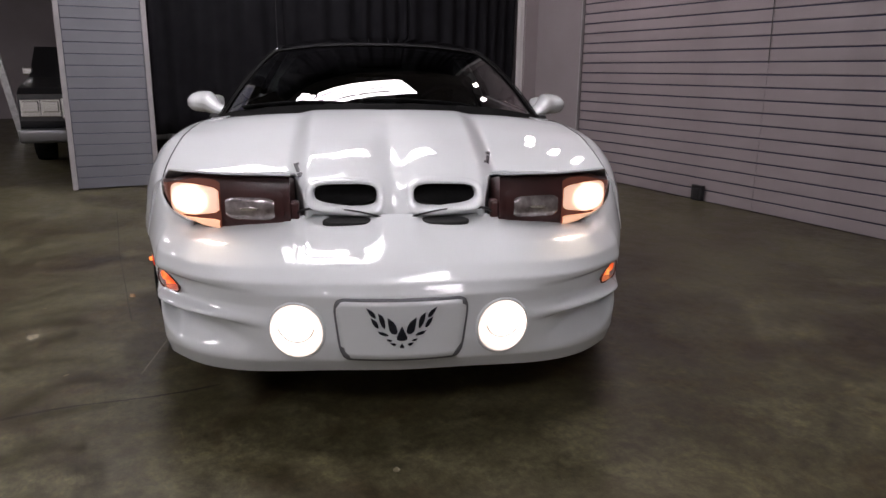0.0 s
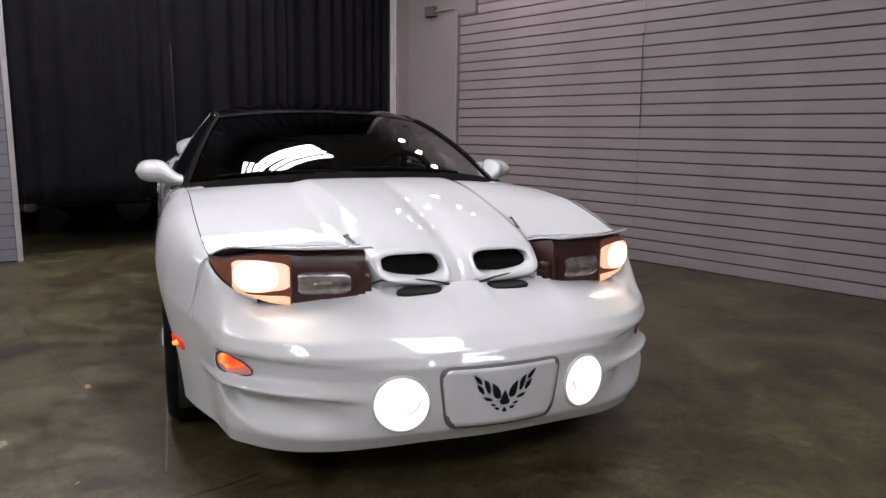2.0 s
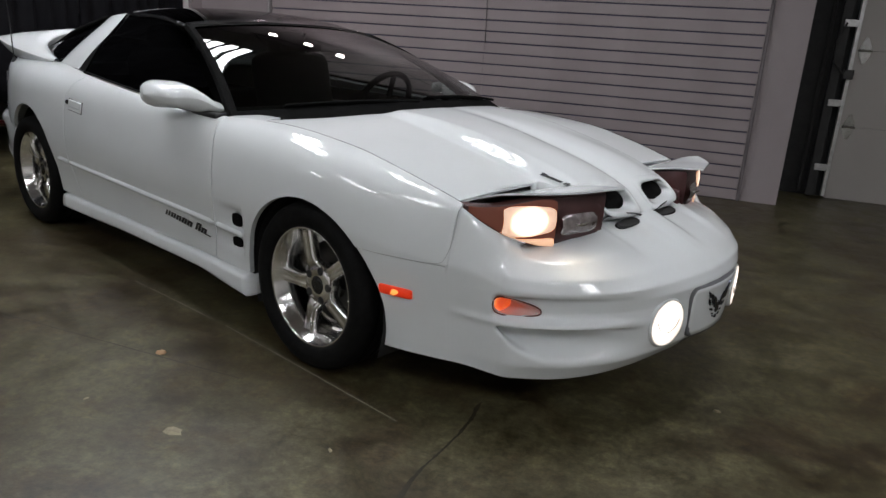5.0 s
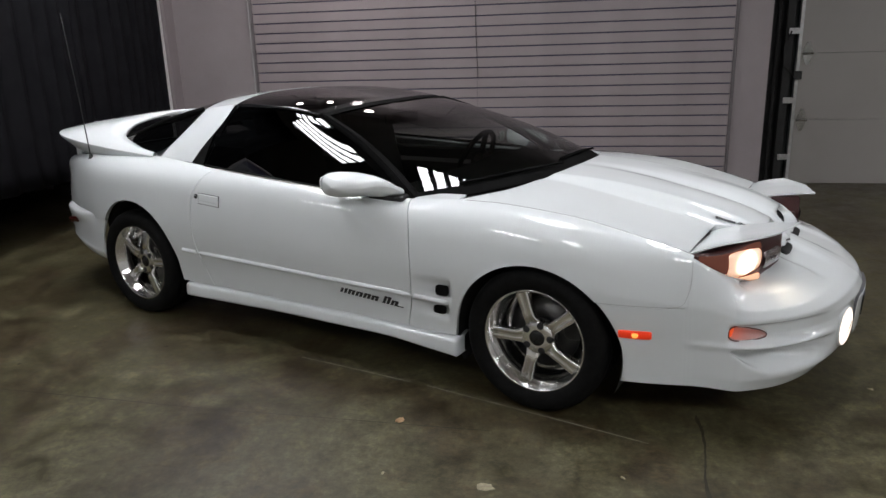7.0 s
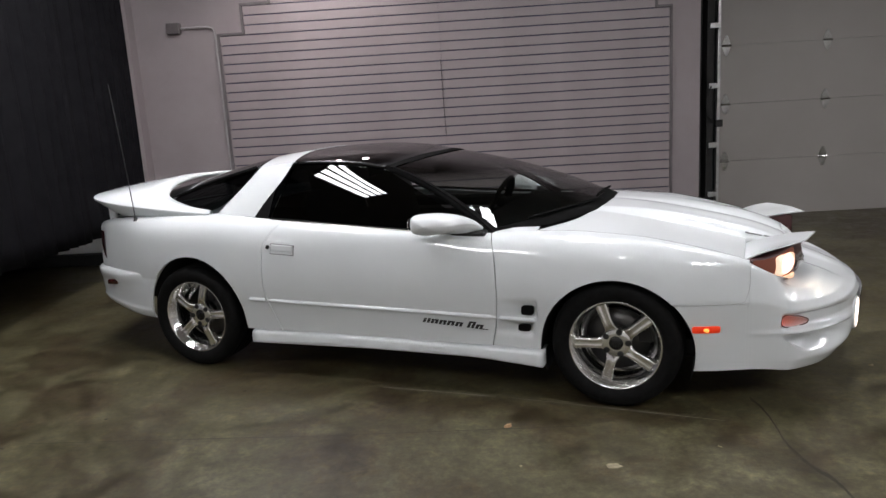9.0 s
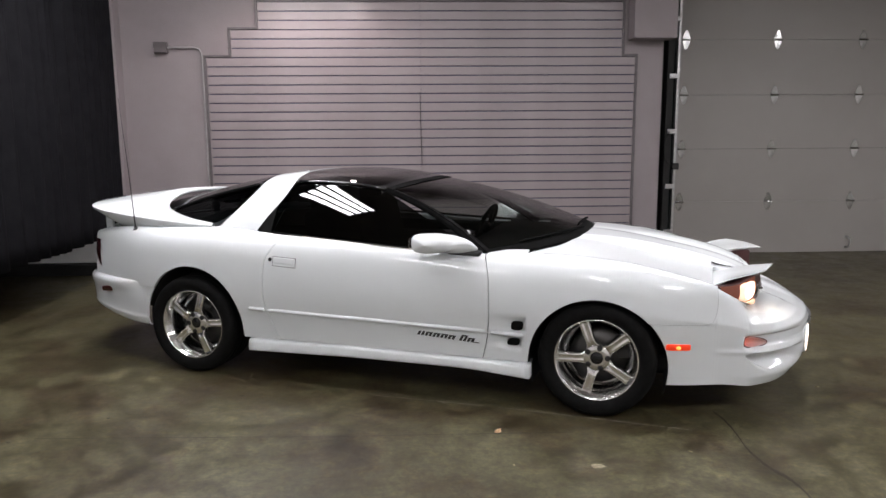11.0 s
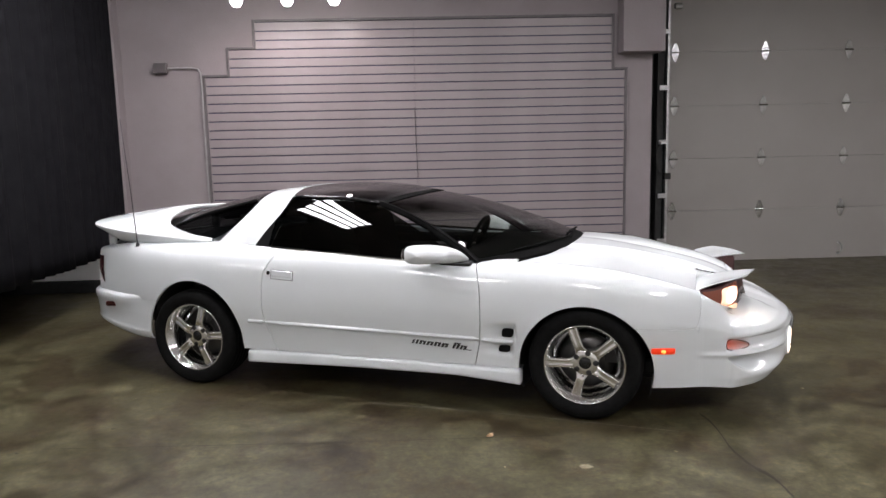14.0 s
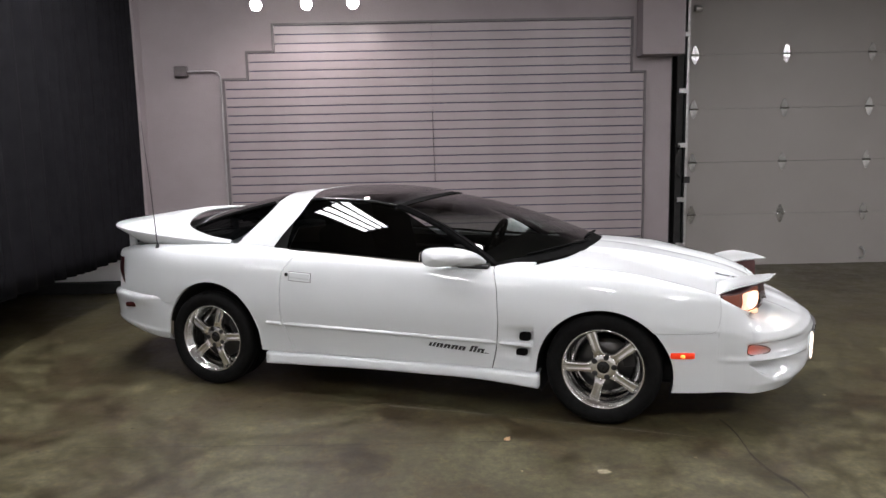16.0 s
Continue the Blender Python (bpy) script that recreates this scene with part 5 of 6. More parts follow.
part("antenna_base", placed(lathe_bm([(0.0, 0.03), (0.008, 0.028), (0.014, 0.008), (0.018, 0.0)], 16, "Z"), Matrix.Translation((-1.778, -0.775, 0.902))), M_BLACK, ant, "", True)


# plain dark strokes where the name script sits
def script_bm(length, height, n, first, last):
    """Slanted strokes with a joining bar, a stand-in for lettering."""
    bm = bmesh.new()
    rnd = random.Random(4)
    pitch = length / n
    for k in range(first, last):
        at = k - (0.55 if k > 5 else 0.0)
        tall = 0.5 if k in (0, 6) else rnd.uniform(0.16, 0.26)
        for q in (0.06, 0.56):
            box_bm((at + q) * pitch, (at + q) * pitch + 0.33 * pitch, 0, 0.0015, -0.5 * height, tall * height, 0, bm)
        box_bm((at + (0.05 if k else -0.35)) * pitch, (at + 0.88) * pitch, 0, 0.0014, (tall - 0.22) * height, tall * height, 0, bm)
    if last == n:
        box_bm((n - 0.75) * pitch, (n + 0.1) * pitch, 0, 0.0014, -0.5 * height, -0.38 * height, 0, bm)
    bmesh.ops.transform(bm, matrix=Matrix(((1, 0, 0.45, 0), (0, 1, 0, 0), (0, 0, 1, 0), (0, 0, 0, 1))), verts=bm.verts)
    return bm


M_DECAL = mat("dark_decal", (0.02, 0.02, 0.022), 0.4)
for s in (-1, 1):
    y = float(np.interp(-0.392, -side_profile(0.43, 40)[:, 1], side_profile(0.43, 40)[:, 0]))
    m = Matrix.Translation((0.275 if s < 0 else 0.64, s * (y + 0.001), 0.400 if s < 0 else 0.375)) @ Matrix.Rotation(math.pi if s > 0 else 0, 4, "Z") @ Matrix.Rotation(radians(3.5 if s < 0 else -3.5), 4, "Y") @ Matrix.Diagonal((1, -1, 1, 1))
    for a, b in ((0, 5), (6, 8)):
        part("door_script", placed(script_bm(0.37, 0.036, 8, a, b), m), M_DECAL, car, "dark grey script decal as plain strokes")
    x0, y0 = 1.863, s * 0.326
    m = Matrix.Translation((x0, y0, float(hood_z(x0, y0)) + 0.005)) @ Matrix.Rotation(radians(12 if s < 0 else 168), 4, "Z") @ Matrix.Rotation(radians(14 if s < 0 else -14), 4, "Y") @ Matrix.Rotation(radians(-70), 4, "X")
    for a, b in ((0, 5), (6, 8)):
        part("hood_script", placed(script_bm(0.13, 0.018, 8, a, b), m), M_DECAL, hood, "small dark script decal as plain strokes")


# ---- wheels ----
def wheel(s, xa, turn):
    """Tyre, five-spoke polished rim, hub with five nuts, brake disc and caliper; the outer face points to s."""
    hub = new("wheel")
    hub.parent = car
    hub.matrix_basis = pose(xa, s * 0.771, 0.318, 0, 0, 0 if s > 0 else 180)
    tagged(hub, "wide black tyre on a polished five-spoke alloy rim")
    tread = [(0.222, 0.108), (0.226, 0.122), (0.238, 0.130), (0.262, 0.138), (0.286, 0.136), (0.300, 0.128), (0.311, 0.112), (0.316, 0.09)]
    prof = tread + [(0.3165, 0.062), (0.310, 0.060), (0.310, 0.054), (0.3175, 0.052), (0.318, 0.022), (0.311, 0.020), (0.311, 0.014), (0.318, 0.012)]
    prof += [(r, -h) for r, h in reversed(prof)]
    part("tyre", lathe_bm(prof, 72), M_TYRE, hub, "", True)
    rimp = [(0.150, -0.11), (0.205, -0.10), (0.205, 0.02), (0.196, 0.05), (0.198, 0.072), (0.206, 0.078), (0.208, 0.094), (0.213, 0.098), (0.216, 0.116), (0.224, 0.121), (0.227, 0.112), (0.222, 0.10)]
    rim = part("rim", lathe_bm(rimp, 72), M_CHROME, hub, "polished stepped rim", True)
    for k in range(5):
        a0 = radians(90 + 72 * k + turn)
        rows = []
        for t in np.linspace(0, 1, 12):
            r = 0.045 + 0.160 * t
            w = 0.026 + 0.018 * (1 - float(ease(0.0, 0.30, t))) + 0.004 * float(ease(0.6, 1.0, t))
            h = 0.070 + 0.022 * float(ease(0.0, 0.35, t)) * (1 - 0.5 * t)
            ring = []
            for (q, dh) in ((-1.0, -0.035), (-1.0, -0.008), (-0.78, 0.0), (-0.35, -0.006), (0.35, -0.006), (0.78, 0.0), (1.0, -0.008), (1.0, -0.035)):
                ring.append((r * math.cos(a0) - q * w * math.sin(a0), h + dh, r * math.sin(a0) + q * w * math.cos(a0)))
            rows.append(ring)
        sp = part("spoke", finish(grid_bm(np.array(rows), True)), M_CHROME, rim, "", True)
    hubp = [(0.0, 0.078), (0.040, 0.078), (0.068, 0.077), (0.074, 0.072), (0.078, 0.03)]
    hb = part("hub", lathe_bm(hubp, 40), M_CHROME, hub, "", True)
    part("centre_cap", lathe_bm([(0.0, 0.082), (0.030, 0.081), (0.035, 0.078), (0.036, 0.070)], 32), M_TRIMBLACK, hb, "black centre cap", True)
    for k in range(5):
        a0 = radians(90 + 36 + 72 * k + turn)
        c = Matrix.Translation((0.058 * math.cos(a0), 0, 0.058 * math.sin(a0)))
        part("nut_hole", placed(lathe_bm([(0.0, 0.0795), (0.014, 0.0795), (0.0155, 0.0785), (0.016, 0.070)], 16), c), M_PLASTIC, hb, "", True)
    disc = part("brake_disc", lathe_bm([(0.07, 0.0), (0.155, 0.0), (0.155, -0.025), (0.07, -0.025)], 48), M_DISC, hub, "", True)
    cal = bmesh.new()
    rows = []
    for t in np.linspace(-0.45, 0.45, 9):
        a0 = math.pi * 0.86 + t if s < 0 else math.pi * 0.14 + t
        rows.append([(r * math.cos(a0), h, r * math.sin(a0)) for r, h in ((0.105, -0.05), (0.105, 0.022), (0.170, 0.022), (0.172, -0.05))])
    part("caliper", finish(grid_bm(np.array(rows), True)), M_DARKMETAL, disc)
    return hub


M_TYRE = noisy(mat("tyre_rubber", (0.005, 0.005, 0.005), 0.7, Specular_IOR_Level=0.12), (0.003, 0.003, 0.003), (0.007, 0.007, 0.007), 30, 0.1, 120)
for s in (-1, 1):
    for xa in (AXLE_F, AXLE_R):
        wheel(s, xa, -21 if xa > 0 else 14)

# ---- cabin and underside ----
pan = box_bm(-1.55, 2.05, -0.62, 0.62, 0.20, 0.30, 0.02)
part("underbody", pan, M_GAP, car)
part("engine_bay", box_bm(0.75, 1.98, -0.50, 0.50, 0.30, 0.58, 0.03), M_GAP, car)
part("rear_bay", box_bm(-2.15, -1.0, -0.52, 0.52, 0.30, 0.80, 0.05), M_GAP, car)
dash = []
for y in np.linspace(-0.74, 0.74, 20):
    dash.append([(0.98, y, 0.84), (0.72, y, 0.862), (0.48, y, 0.872 + 0.02 * math.exp(-(((y - 0.37) / 0.2) ** 2))), (0.40, y, 0.84), (0.42, y, 0.70), (0.55, y, 0.45)])
part("dashboard", grid_bm(np.array(dash), True), M_CABIN, car, "black dashboard", True)
part("cabin_floor", box_bm(-1.05, 0.7, -0.74, 0.74, 0.29, 0.33), M_CABIN, car)
part("door_card", box_bm(-0.75, 0.6, 0.76, 0.80, 0.32, 0.85, 0.02), M_CABIN, car)
part("door_card", box_bm(-0.75, 0.6, -0.80, -0.76, 0.32, 0.85, 0.02), M_CABIN, car)
part("console", box_bm(-0.6, 0.5, -0.12, 0.12, 0.33, 0.58, 0.04), M_CABIN, car)
for s in (-1, 1):
    cush = box_bm(-0.48, 0.08, s * 0.38 - 0.24, s * 0.38 + 0.24, 0.36, 0.54, 0.06, None, 3)
    seat = part("seat", cush, M_SEAT, car, "dark leather bucket seat", True)
    back = box_bm(-0.09, 0.09, -0.26, 0.26, 0.0, 0.58, 0.07, None, 3)
    part("seat_back", placed(back, pose(-0.40, s * 0.38, 0.50, 0, -14, 0)), M_SEAT, seat, "", True)
    head = box_bm(-0.05, 0.05, -0.13, 0.13, 0.0, 0.17, 0.045, None, 3)
    part("headrest", placed(head, pose(-0.56, s * 0.38, 1.02, 0, -10, 0)), M_SEAT, seat, "", True)
ring = bmesh.new()
pts = [(0.185 * math.cos(2 * math.pi * k / 32), 0.185 * math.sin(2 * math.pi * k / 32), 0) for k in range(33)]
tube_bm(pts, 0.016, 8, ring)
for a in (0.35, math.pi - 0.35, -math.pi / 2):
    tube_bm([(0, 0, -0.03), (0.18 * math.cos(a), 0.18 * math.sin(a), 0)], 0.016, 6, ring)
join(ring, box_bm(-0.07, 0.07, -0.06, 0.06, -0.05, 0.0, 0.02))
part("steering_wheel", placed(ring, pose(0.33, 0.37, 0.845, 0, 0, 90) @ pose(0, 0, 0, -64, 0, 0)), M_CABIN, car, "black steering wheel", True)
part("cabin_mirror", box_bm(0.06, 0.09, -0.13, 0.13, 1.10, 1.16, 0.012), M_CABIN, car, "", True)

# the nose reaches a little further out and up than the sections give
def lengthen_nose():
    done = set()
    for ob in bpy.data.objects:
        top = ob
        while top.parent:
            top = top.parent
        if top is not car or ob.type != "MESH" or ob.data.name in done or ob.parent.name.startswith("wheel") or (ob.parent.parent and ob.parent.parent.name.startswith("wheel")):
            continue
        done.add(ob.data.name)
        for v in ob.data.vertices:
            x = v.co.x
            if x > 1.6:
                v.co.x += 0.020 * ((x - 1.6) / 0.8) ** 1.25
                v.co.z += 0.006 * float(ease(1.65, 2.1, x))


lengthen_nose()

# ---- round the walls ----
def pleated(length, z0, z1, pitch, depth, seed, sway=0.02):
    """Hanging cloth: folds of uneven width, fuller towards the hem."""
    rnd = random.Random(seed)
    n = int(length / 0.02)
    ph, w = 0.0, []
    step = 2 * math.pi * 0.02 / pitch
    for i in range(n + 1):
        w.append(ph)
        ph += step * (1 + 0.45 * math.sin(i * 0.05 + seed) + rnd.uniform(-0.15, 0.15))
    nz = 22
    g = np.zeros((n + 1, nz, 3))
    for i in range(n + 1):
        for j in range(nz):
            t = j / (nz - 1)
            amp = depth * (0.55 + 0.45 * (1 - t)) * (0.8 + 0.3 * math.sin(i * 0.013 + 2 * t))
            g[i, j] = (amp * math.sin(w[i] + 0.35 * math.sin(3 * t + i * 0.02)), i * 0.02 + sway * math.sin(2.2 * t) * math.sin(i * 0.03), z0 + 0.012 * math.sin(i * 0.045) * (1 - t) + (z1 - z0) * t)
    return g


rod = thing("curtain_rail", "dark steel pipe carrying the curtain under the ceiling", "curtain rail", ROOM, kind="structure")
part("rail", tube_bm([(BACK_U, -1.05, 4.02), (BACK_U, 3.05, 4.02)], 0.02, 10), M_DARKMETAL, rod)
for v in (-0.9, 1.0, 2.9):
    part("hanger", tube_bm([(BACK_U, v, 4.03), (BACK_U, v, CEIL)], 0.008, 6), M_DARKMETAL, rod)
for k, (v0, v1) in enumerate(((-0.98, 0.30), (0.28, 1.64), (1.62, 2.97))):
    g = pleated(v1 - v0, 0.475, 4.02, 0.17, 0.035, 3 + k)
    cu = solid("curtain", grid_bm(g), M_CURTAIN, ROOM @ pose(BACK_U - 0.004 * k, v0, 0), "long black pleated cloth curtain hanging clear of the floor", "curtain", smooth=True, group="black curtains")
    mo = cu.modifiers.new("cloth", "SOLIDIFY")
    mo.thickness = 0.004
# the wall's white drop cloth showing beside and below the curtain
g = pleated(0.22, 0.03, 4.0, 0.15, 0.014, 9)
solid("wall_cloth", grid_bm(g), M_WHITEPAINT, ROOM @ pose(-3.33, 3.02, 0), "pale cloth strip hanging behind the curtain's edge", "curtain", smooth=True)

M_PANELSLAT = noisy(mat("grey_slat_board", (0.2, 0.2, 0.22), 0.5), (0.132, 0.135, 0.152), (0.165, 0.168, 0.186), 1.5)
# partition panel of slats with a metal frame
pan_t = thing("partition_panel", "narrow white slatted partition panel in a metal frame", "partition", ROOM)
PU, PV0, PV1 = -3.20, -1.73, -0.989
part("panel_core", box_bm(PU - 0.05, PU - 0.006, PV0 + 0.02, PV1 - 0.02, 0.01, 2.43), M_GROOVE, pan_t)
for v0, v1 in ((PV0, PV0 + 0.045), (PV1 - 0.045, PV1)):
    part("panel_post", box_bm(PU - 0.06, PU + 0.012, v0, v1, 0, 2.46, 0.004), M_TRIM, pan_t)
part("panel_rail", box_bm(PU - 0.06, PU + 0.012, PV0 + 0.045, PV1 - 0.045, 2.42, 2.46, 0.003), M_TRIM, pan_t)
for k in range(23):
    part("slat", box_bm(PU - 0.008, PU + 0.004, PV0 + 0.047, PV1 - 0.047, 0.012 + k * PITCH, 0.012 + k * PITCH + 0.094, 0.003, None, 1), M_PANELSLAT, pan_t)

# leaning aluminium pole beside the partition
lean = thing("leaning_rail", "pale aluminium rail leaning against the far wall", "rail", ROOM)
part("rail", placed(box_bm(-0.03, 0.03, -0.05, 0.05, 0, 4.0, 0.006), pose(-8.66, -2.447, 0.0, 9.5, 0, 0)), M_STEEL, lean)


# ---- dark old car behind the partition, and another behind the curtain ----
def old_car(name, m, label, body_mat):
    c = thing(name, label, "car", m)
    prof = [(-2.5, 0.56), (-2.45, 0.84), (-1.5, 0.92), (-1.15, 0.94), (-0.7, 1.32), (0.35, 1.34), (0.95, 0.96), (2.3, 0.86), (2.5, 0.80), (2.52, 0.52), (2.45, 0.34), (-2.4, 0.34)]
    bm = bmesh.new()
    rows = []
    for s, inset in ((-1, 0.06), (-1, 0.0), (1, 0.0), (1, 0.06)):
        rows.append([bm.verts.new((x * (1 - 0.02 * (inset > 0)), s * (0.93 - inset - 0.16 * max(0, z - 1.05)), z - 0.02 * (inset > 0))) for x, z in prof])
    for a, b in zip(rows, rows[1:]):
        for k in range(len(prof)):
            j = (k + 1) % len(prof)
            bm.faces.new((a[k], a[j], b[j], b[k]))
    bm.faces.new(rows[0]), bm.faces.new(rows[-1][::-1])
    part("body", finish(bm), body_mat, c)
    gl = box_bm(0.30, 0.92, -0.66, 0.66, 0, 0.012, 0.004)
    part("windscreen", placed(gl, pose(0.41, 0, 1.03, 0, 30, 0) @ pose(-0.30, 0, 0.10)), M_TINT, c)
    part("grille", box_bm(2.50, 2.535, -0.52, 0.52, 0.54, 0.76, 0.008), M_CHROME, c, "chrome grille")
    for s in (-1, 1):
        for k in range(2):
            y = s * (0.62 + 0.19 * k)
            lamp = part("headlamp", box_bm(2.50, 2.545, y - 0.098, y + 0.098, 0.56, 0.75, 0.010), M_CHROME, c, "square chrome-framed headlamp")
            part("lens", box_bm(2.53, 2.552, y - 0.078, y + 0.078, 0.61, 0.73, 0.01), M_CHROME, lamp)
        part("mirror", box_bm(0.78, 0.86, s * 0.95 - 0.06, s * 0.95 + 0.06, 0.98, 1.08, 0.02), M_CHROME, c)
        for xa in (-1.45, 1.55):
            w = part("wheel", placed(lathe_bm([(0.19, 0.10), (0.27, 0.115), (0.325, 0.10), (0.335, 0.06), (0.335, -0.06), (0.325, -0.1), (0.19, -0.1)], 40), Matrix.Translation((xa, s * 0.78, 0.335)) @ Matrix.Diagonal((1, s, 1, 1))), M_TYRE, c, "black tyre", True)
            part("rim", placed(lathe_bm([(0.0, 0.085), (0.05, 0.09), (0.10, 0.07), (0.17, 0.075), (0.19, 0.10), (0.20, 0.09)], 32), Matrix.Translation((xa, s * 0.78, 0.335)) @ Matrix.Diagonal((1, s, 1, 1))), M_DISC, w, "", True)
    part("bumper", box_bm(2.50, 2.62, -0.95, 0.95, 0.29, 0.44, 0.03, None, 3), M_DARKCHROME, c, "heavy chrome bumper", True)
    return c


M_DARKCHROME = mat("dull_bumper_chrome", (0.25, 0.25, 0.26), 0.3, 0.9)
M_DARKPAINT = mat("dark_grey_car_paint", (0.012, 0.012, 0.013), 0.35, 0.0, Coat_Weight=0.3)
old_car("old_sedan", ROOM @ pose(-7.35, -1.18, 0, 0, 0, -2), "dark old sedan with chrome bumper parked behind the partition", M_DARKPAINT)
old_car("parked_car", ROOM @ pose(-5.35, 1.85, 0, 0, 0, -88), "dark car mostly hidden behind the black curtain", M_DARKPAINT)
# low white kerb board behind the curtain, by the wall
solid("low_board", box_bm(-4.7, -3.55, 3.06, 3.25, 0.13, 0.52, 0.01), M_WHITEPAINT, ROOM, "low white board along the wall's foot", "board")
solid("kerb_strip", box_bm(-4.9, -3.5, 2.98, 3.25, 0.0, 0.128, 0.008), M_BLACK, ROOM, "black kerb strip under the low board", "kerb")

# ---- on the slat wall ----
M_BOXGREY = noisy(mat("dull_box_grey", (0.1, 0.09, 0.09), 0.5), (0.085, 0.075, 0.076), (0.12, 0.105, 0.107), 8)
box_t = thing("junction_box", "grey steel electrical box with conduit on the wall", "electrical box", ROOM)
part("box", box_bm(-2.925, -2.785, WV - 0.075, WV, 2.437, 2.55, 0.006), M_BOXGREY, box_t)
part("conduit", tube_bm([(-2.785, WV - 0.03, 2.492), (-2.51, WV - 0.03, 2.492), (-2.445, WV - 0.03, 2.477), (-2.42, WV - 0.03, 2.43), (-2.415, WV - 0.03, 2.36), (-2.415, WV - 0.03, 0.02)], 0.011, 8), M_TRIM, box_t)
out_t = thing("wall_outlet", "small black outlet box low on the slat wall", "outlet", ROOM)
part("outlet_box", box_bm(-0.63, -0.51, SLAT_V - 0.045, SLAT_V, 0.005, 0.14, 0.006), M_PLASTIC, out_t)
part("socket", box_bm(-0.60, -0.54, SLAT_V - 0.05, SLAT_V - 0.043, 0.03, 0.11, 0.003), M_BLACK, out_t)
# thin dark tube laid in as the shadow line of the panel seam
cord = thing("hanging_cord", "thin dark line standing in for the shade along the slat wall's seam", "cord", ROOM)
part("cord_line", tube_bm([(-0.012, SLAT_V - 0.012, 2.0), (-0.006, SLAT_V - 0.010, 1.55), (0.006, SLAT_V - 0.012, 1.18)], 0.003, 6), M_DARKMETAL, cord)

# ---- overhead door gear ----
track = thing("door_track", "black vertical door track with steel brackets", "door track", ROOM, kind="structure")
part("track_channel", box_bm(3.02, 3.10, DOOR_V - 0.07, DOOR_V + 0.06, 0.02, 3.45, 0.006), M_BLACK, track)
part("track_edge", box_bm(3.155, 3.188, DOOR_V - 0.035, DOOR_V + 0.03, 0.02, 3.45, 0.004), M_STEEL, track, "bright steel track edge")
part("cable_post", tube_bm([(2.96, DOOR_V - 0.02, 0.05), (2.955, DOOR_V - 0.03, 1.6), (2.97, DOOR_V - 0.02, 3.4)], 0.016, 8), M_BLACK, track)
for z in (0.29, 0.87, 1.55, 2.22, 2.90):
    part("bracket", box_bm(3.05, 3.16, DOOR_V - 0.085, DOOR_V - 0.06, z - 0.03, z + 0.03, 0.004), M_STEEL, track)
part("cable_loop", tube_bm([(3.07, DOOR_V - 0.09, 1.55), (3.01, DOOR_V - 0.10, 1.40), (3.02, DOOR_V - 0.10, 1.22), (3.12, DOOR_V - 0.09, 1.12)], 0.008, 8), M_BLACK, track)
part("sensor_box", box_bm(3.12, 3.20, DOOR_V - 0.11, DOOR_V - 0.06, 1.08, 1.16, 0.006), M_DARKMETAL, track)
part("top_roller", tube_bm([(3.22, DOOR_V - 0.09, 3.20), (3.30, DOOR_V - 0.09, 3.20)], 0.035, 14), M_STEEL, track)
hook = thing("lift_handle", "bent steel lift handle low on the overhead door", "handle", ROOM)
part("handle_bar", tube_bm([(5.47, DOOR_V, 0.20), (5.47, DOOR_V - 0.04, 0.20), (5.49, DOOR_V - 0.05, 0.16), (5.49, DOOR_V - 0.05, 0.10), (5.47, DOOR_V - 0.04, 0.06), (5.46, DOOR_V, 0.06)], 0.010, 8), M_STEEL, hook, "", True)


# ---- ceiling lamps ----
def tube_light(u, v, z, turn, n=4, length=1.2):
    t = thing("ceiling_light", "hanging fluorescent fixture with four bright diffuser strips", "ceiling light", ROOM @ pose(u, v, z, 0, 0, turn), "fluorescent fixtures")
    part("tray", box_bm(-length / 2 - 0.03, length / 2 + 0.03, -0.098 * n, 0.098 * n, 0.05, 0.09, 0.01), M_DARKMETAL, t)
    for k in range(n):
        y = (k - (n - 1) / 2) * 0.19
        part("diffuser", box_bm(-length / 2, length / 2, y - 0.062, y + 0.062, 0.034, 0.048, 0.004), M_TUBE, t)
    for x in (-0.5, 0.5):
        part("hanger", tube_bm([(x, 0, 0.09), (x, 0, CEIL - z)], 0.004, 5), M_DARKMETAL, t)
    return t


for u, v, ln, turn in ((-1.85, 0.45, 1.45, 90), (-2.1, -0.86, 1.05, 110), (0.42, -1.02, 1.05, 90), (2.45, -0.35, 0.9, 90), (-3.4, -5.3, 1.35, 90), (-0.6, -5.3, 1.35, 90),
                       (2.4, -5.3, 1.35, 90), (5.2, -5.3, 1.35, 90), (6.6, -0.6, 1.35, 90), (6.6, -3.4, 1.35, 90), (-9.0, -6.2, 1.35, 90)):
    tube_light(u, v, 3.65, turn, 4, ln)
bar = thing("spot_bar", "ceiling bar with three lit bulbs near the slat wall", "spotlight", ROOM)
part("bar", tube_bm([(-2.15, 2.5, 3.30), (-0.55, 2.5, 3.30)], 0.018, 8), M_DARKMETAL, bar)
for u in (-2.1, -0.6):
    part("hanger", tube_bm([(u, 2.5, 3.31), (u, 2.5, CEIL)], 0.006, 6), M_DARKMETAL, bar)
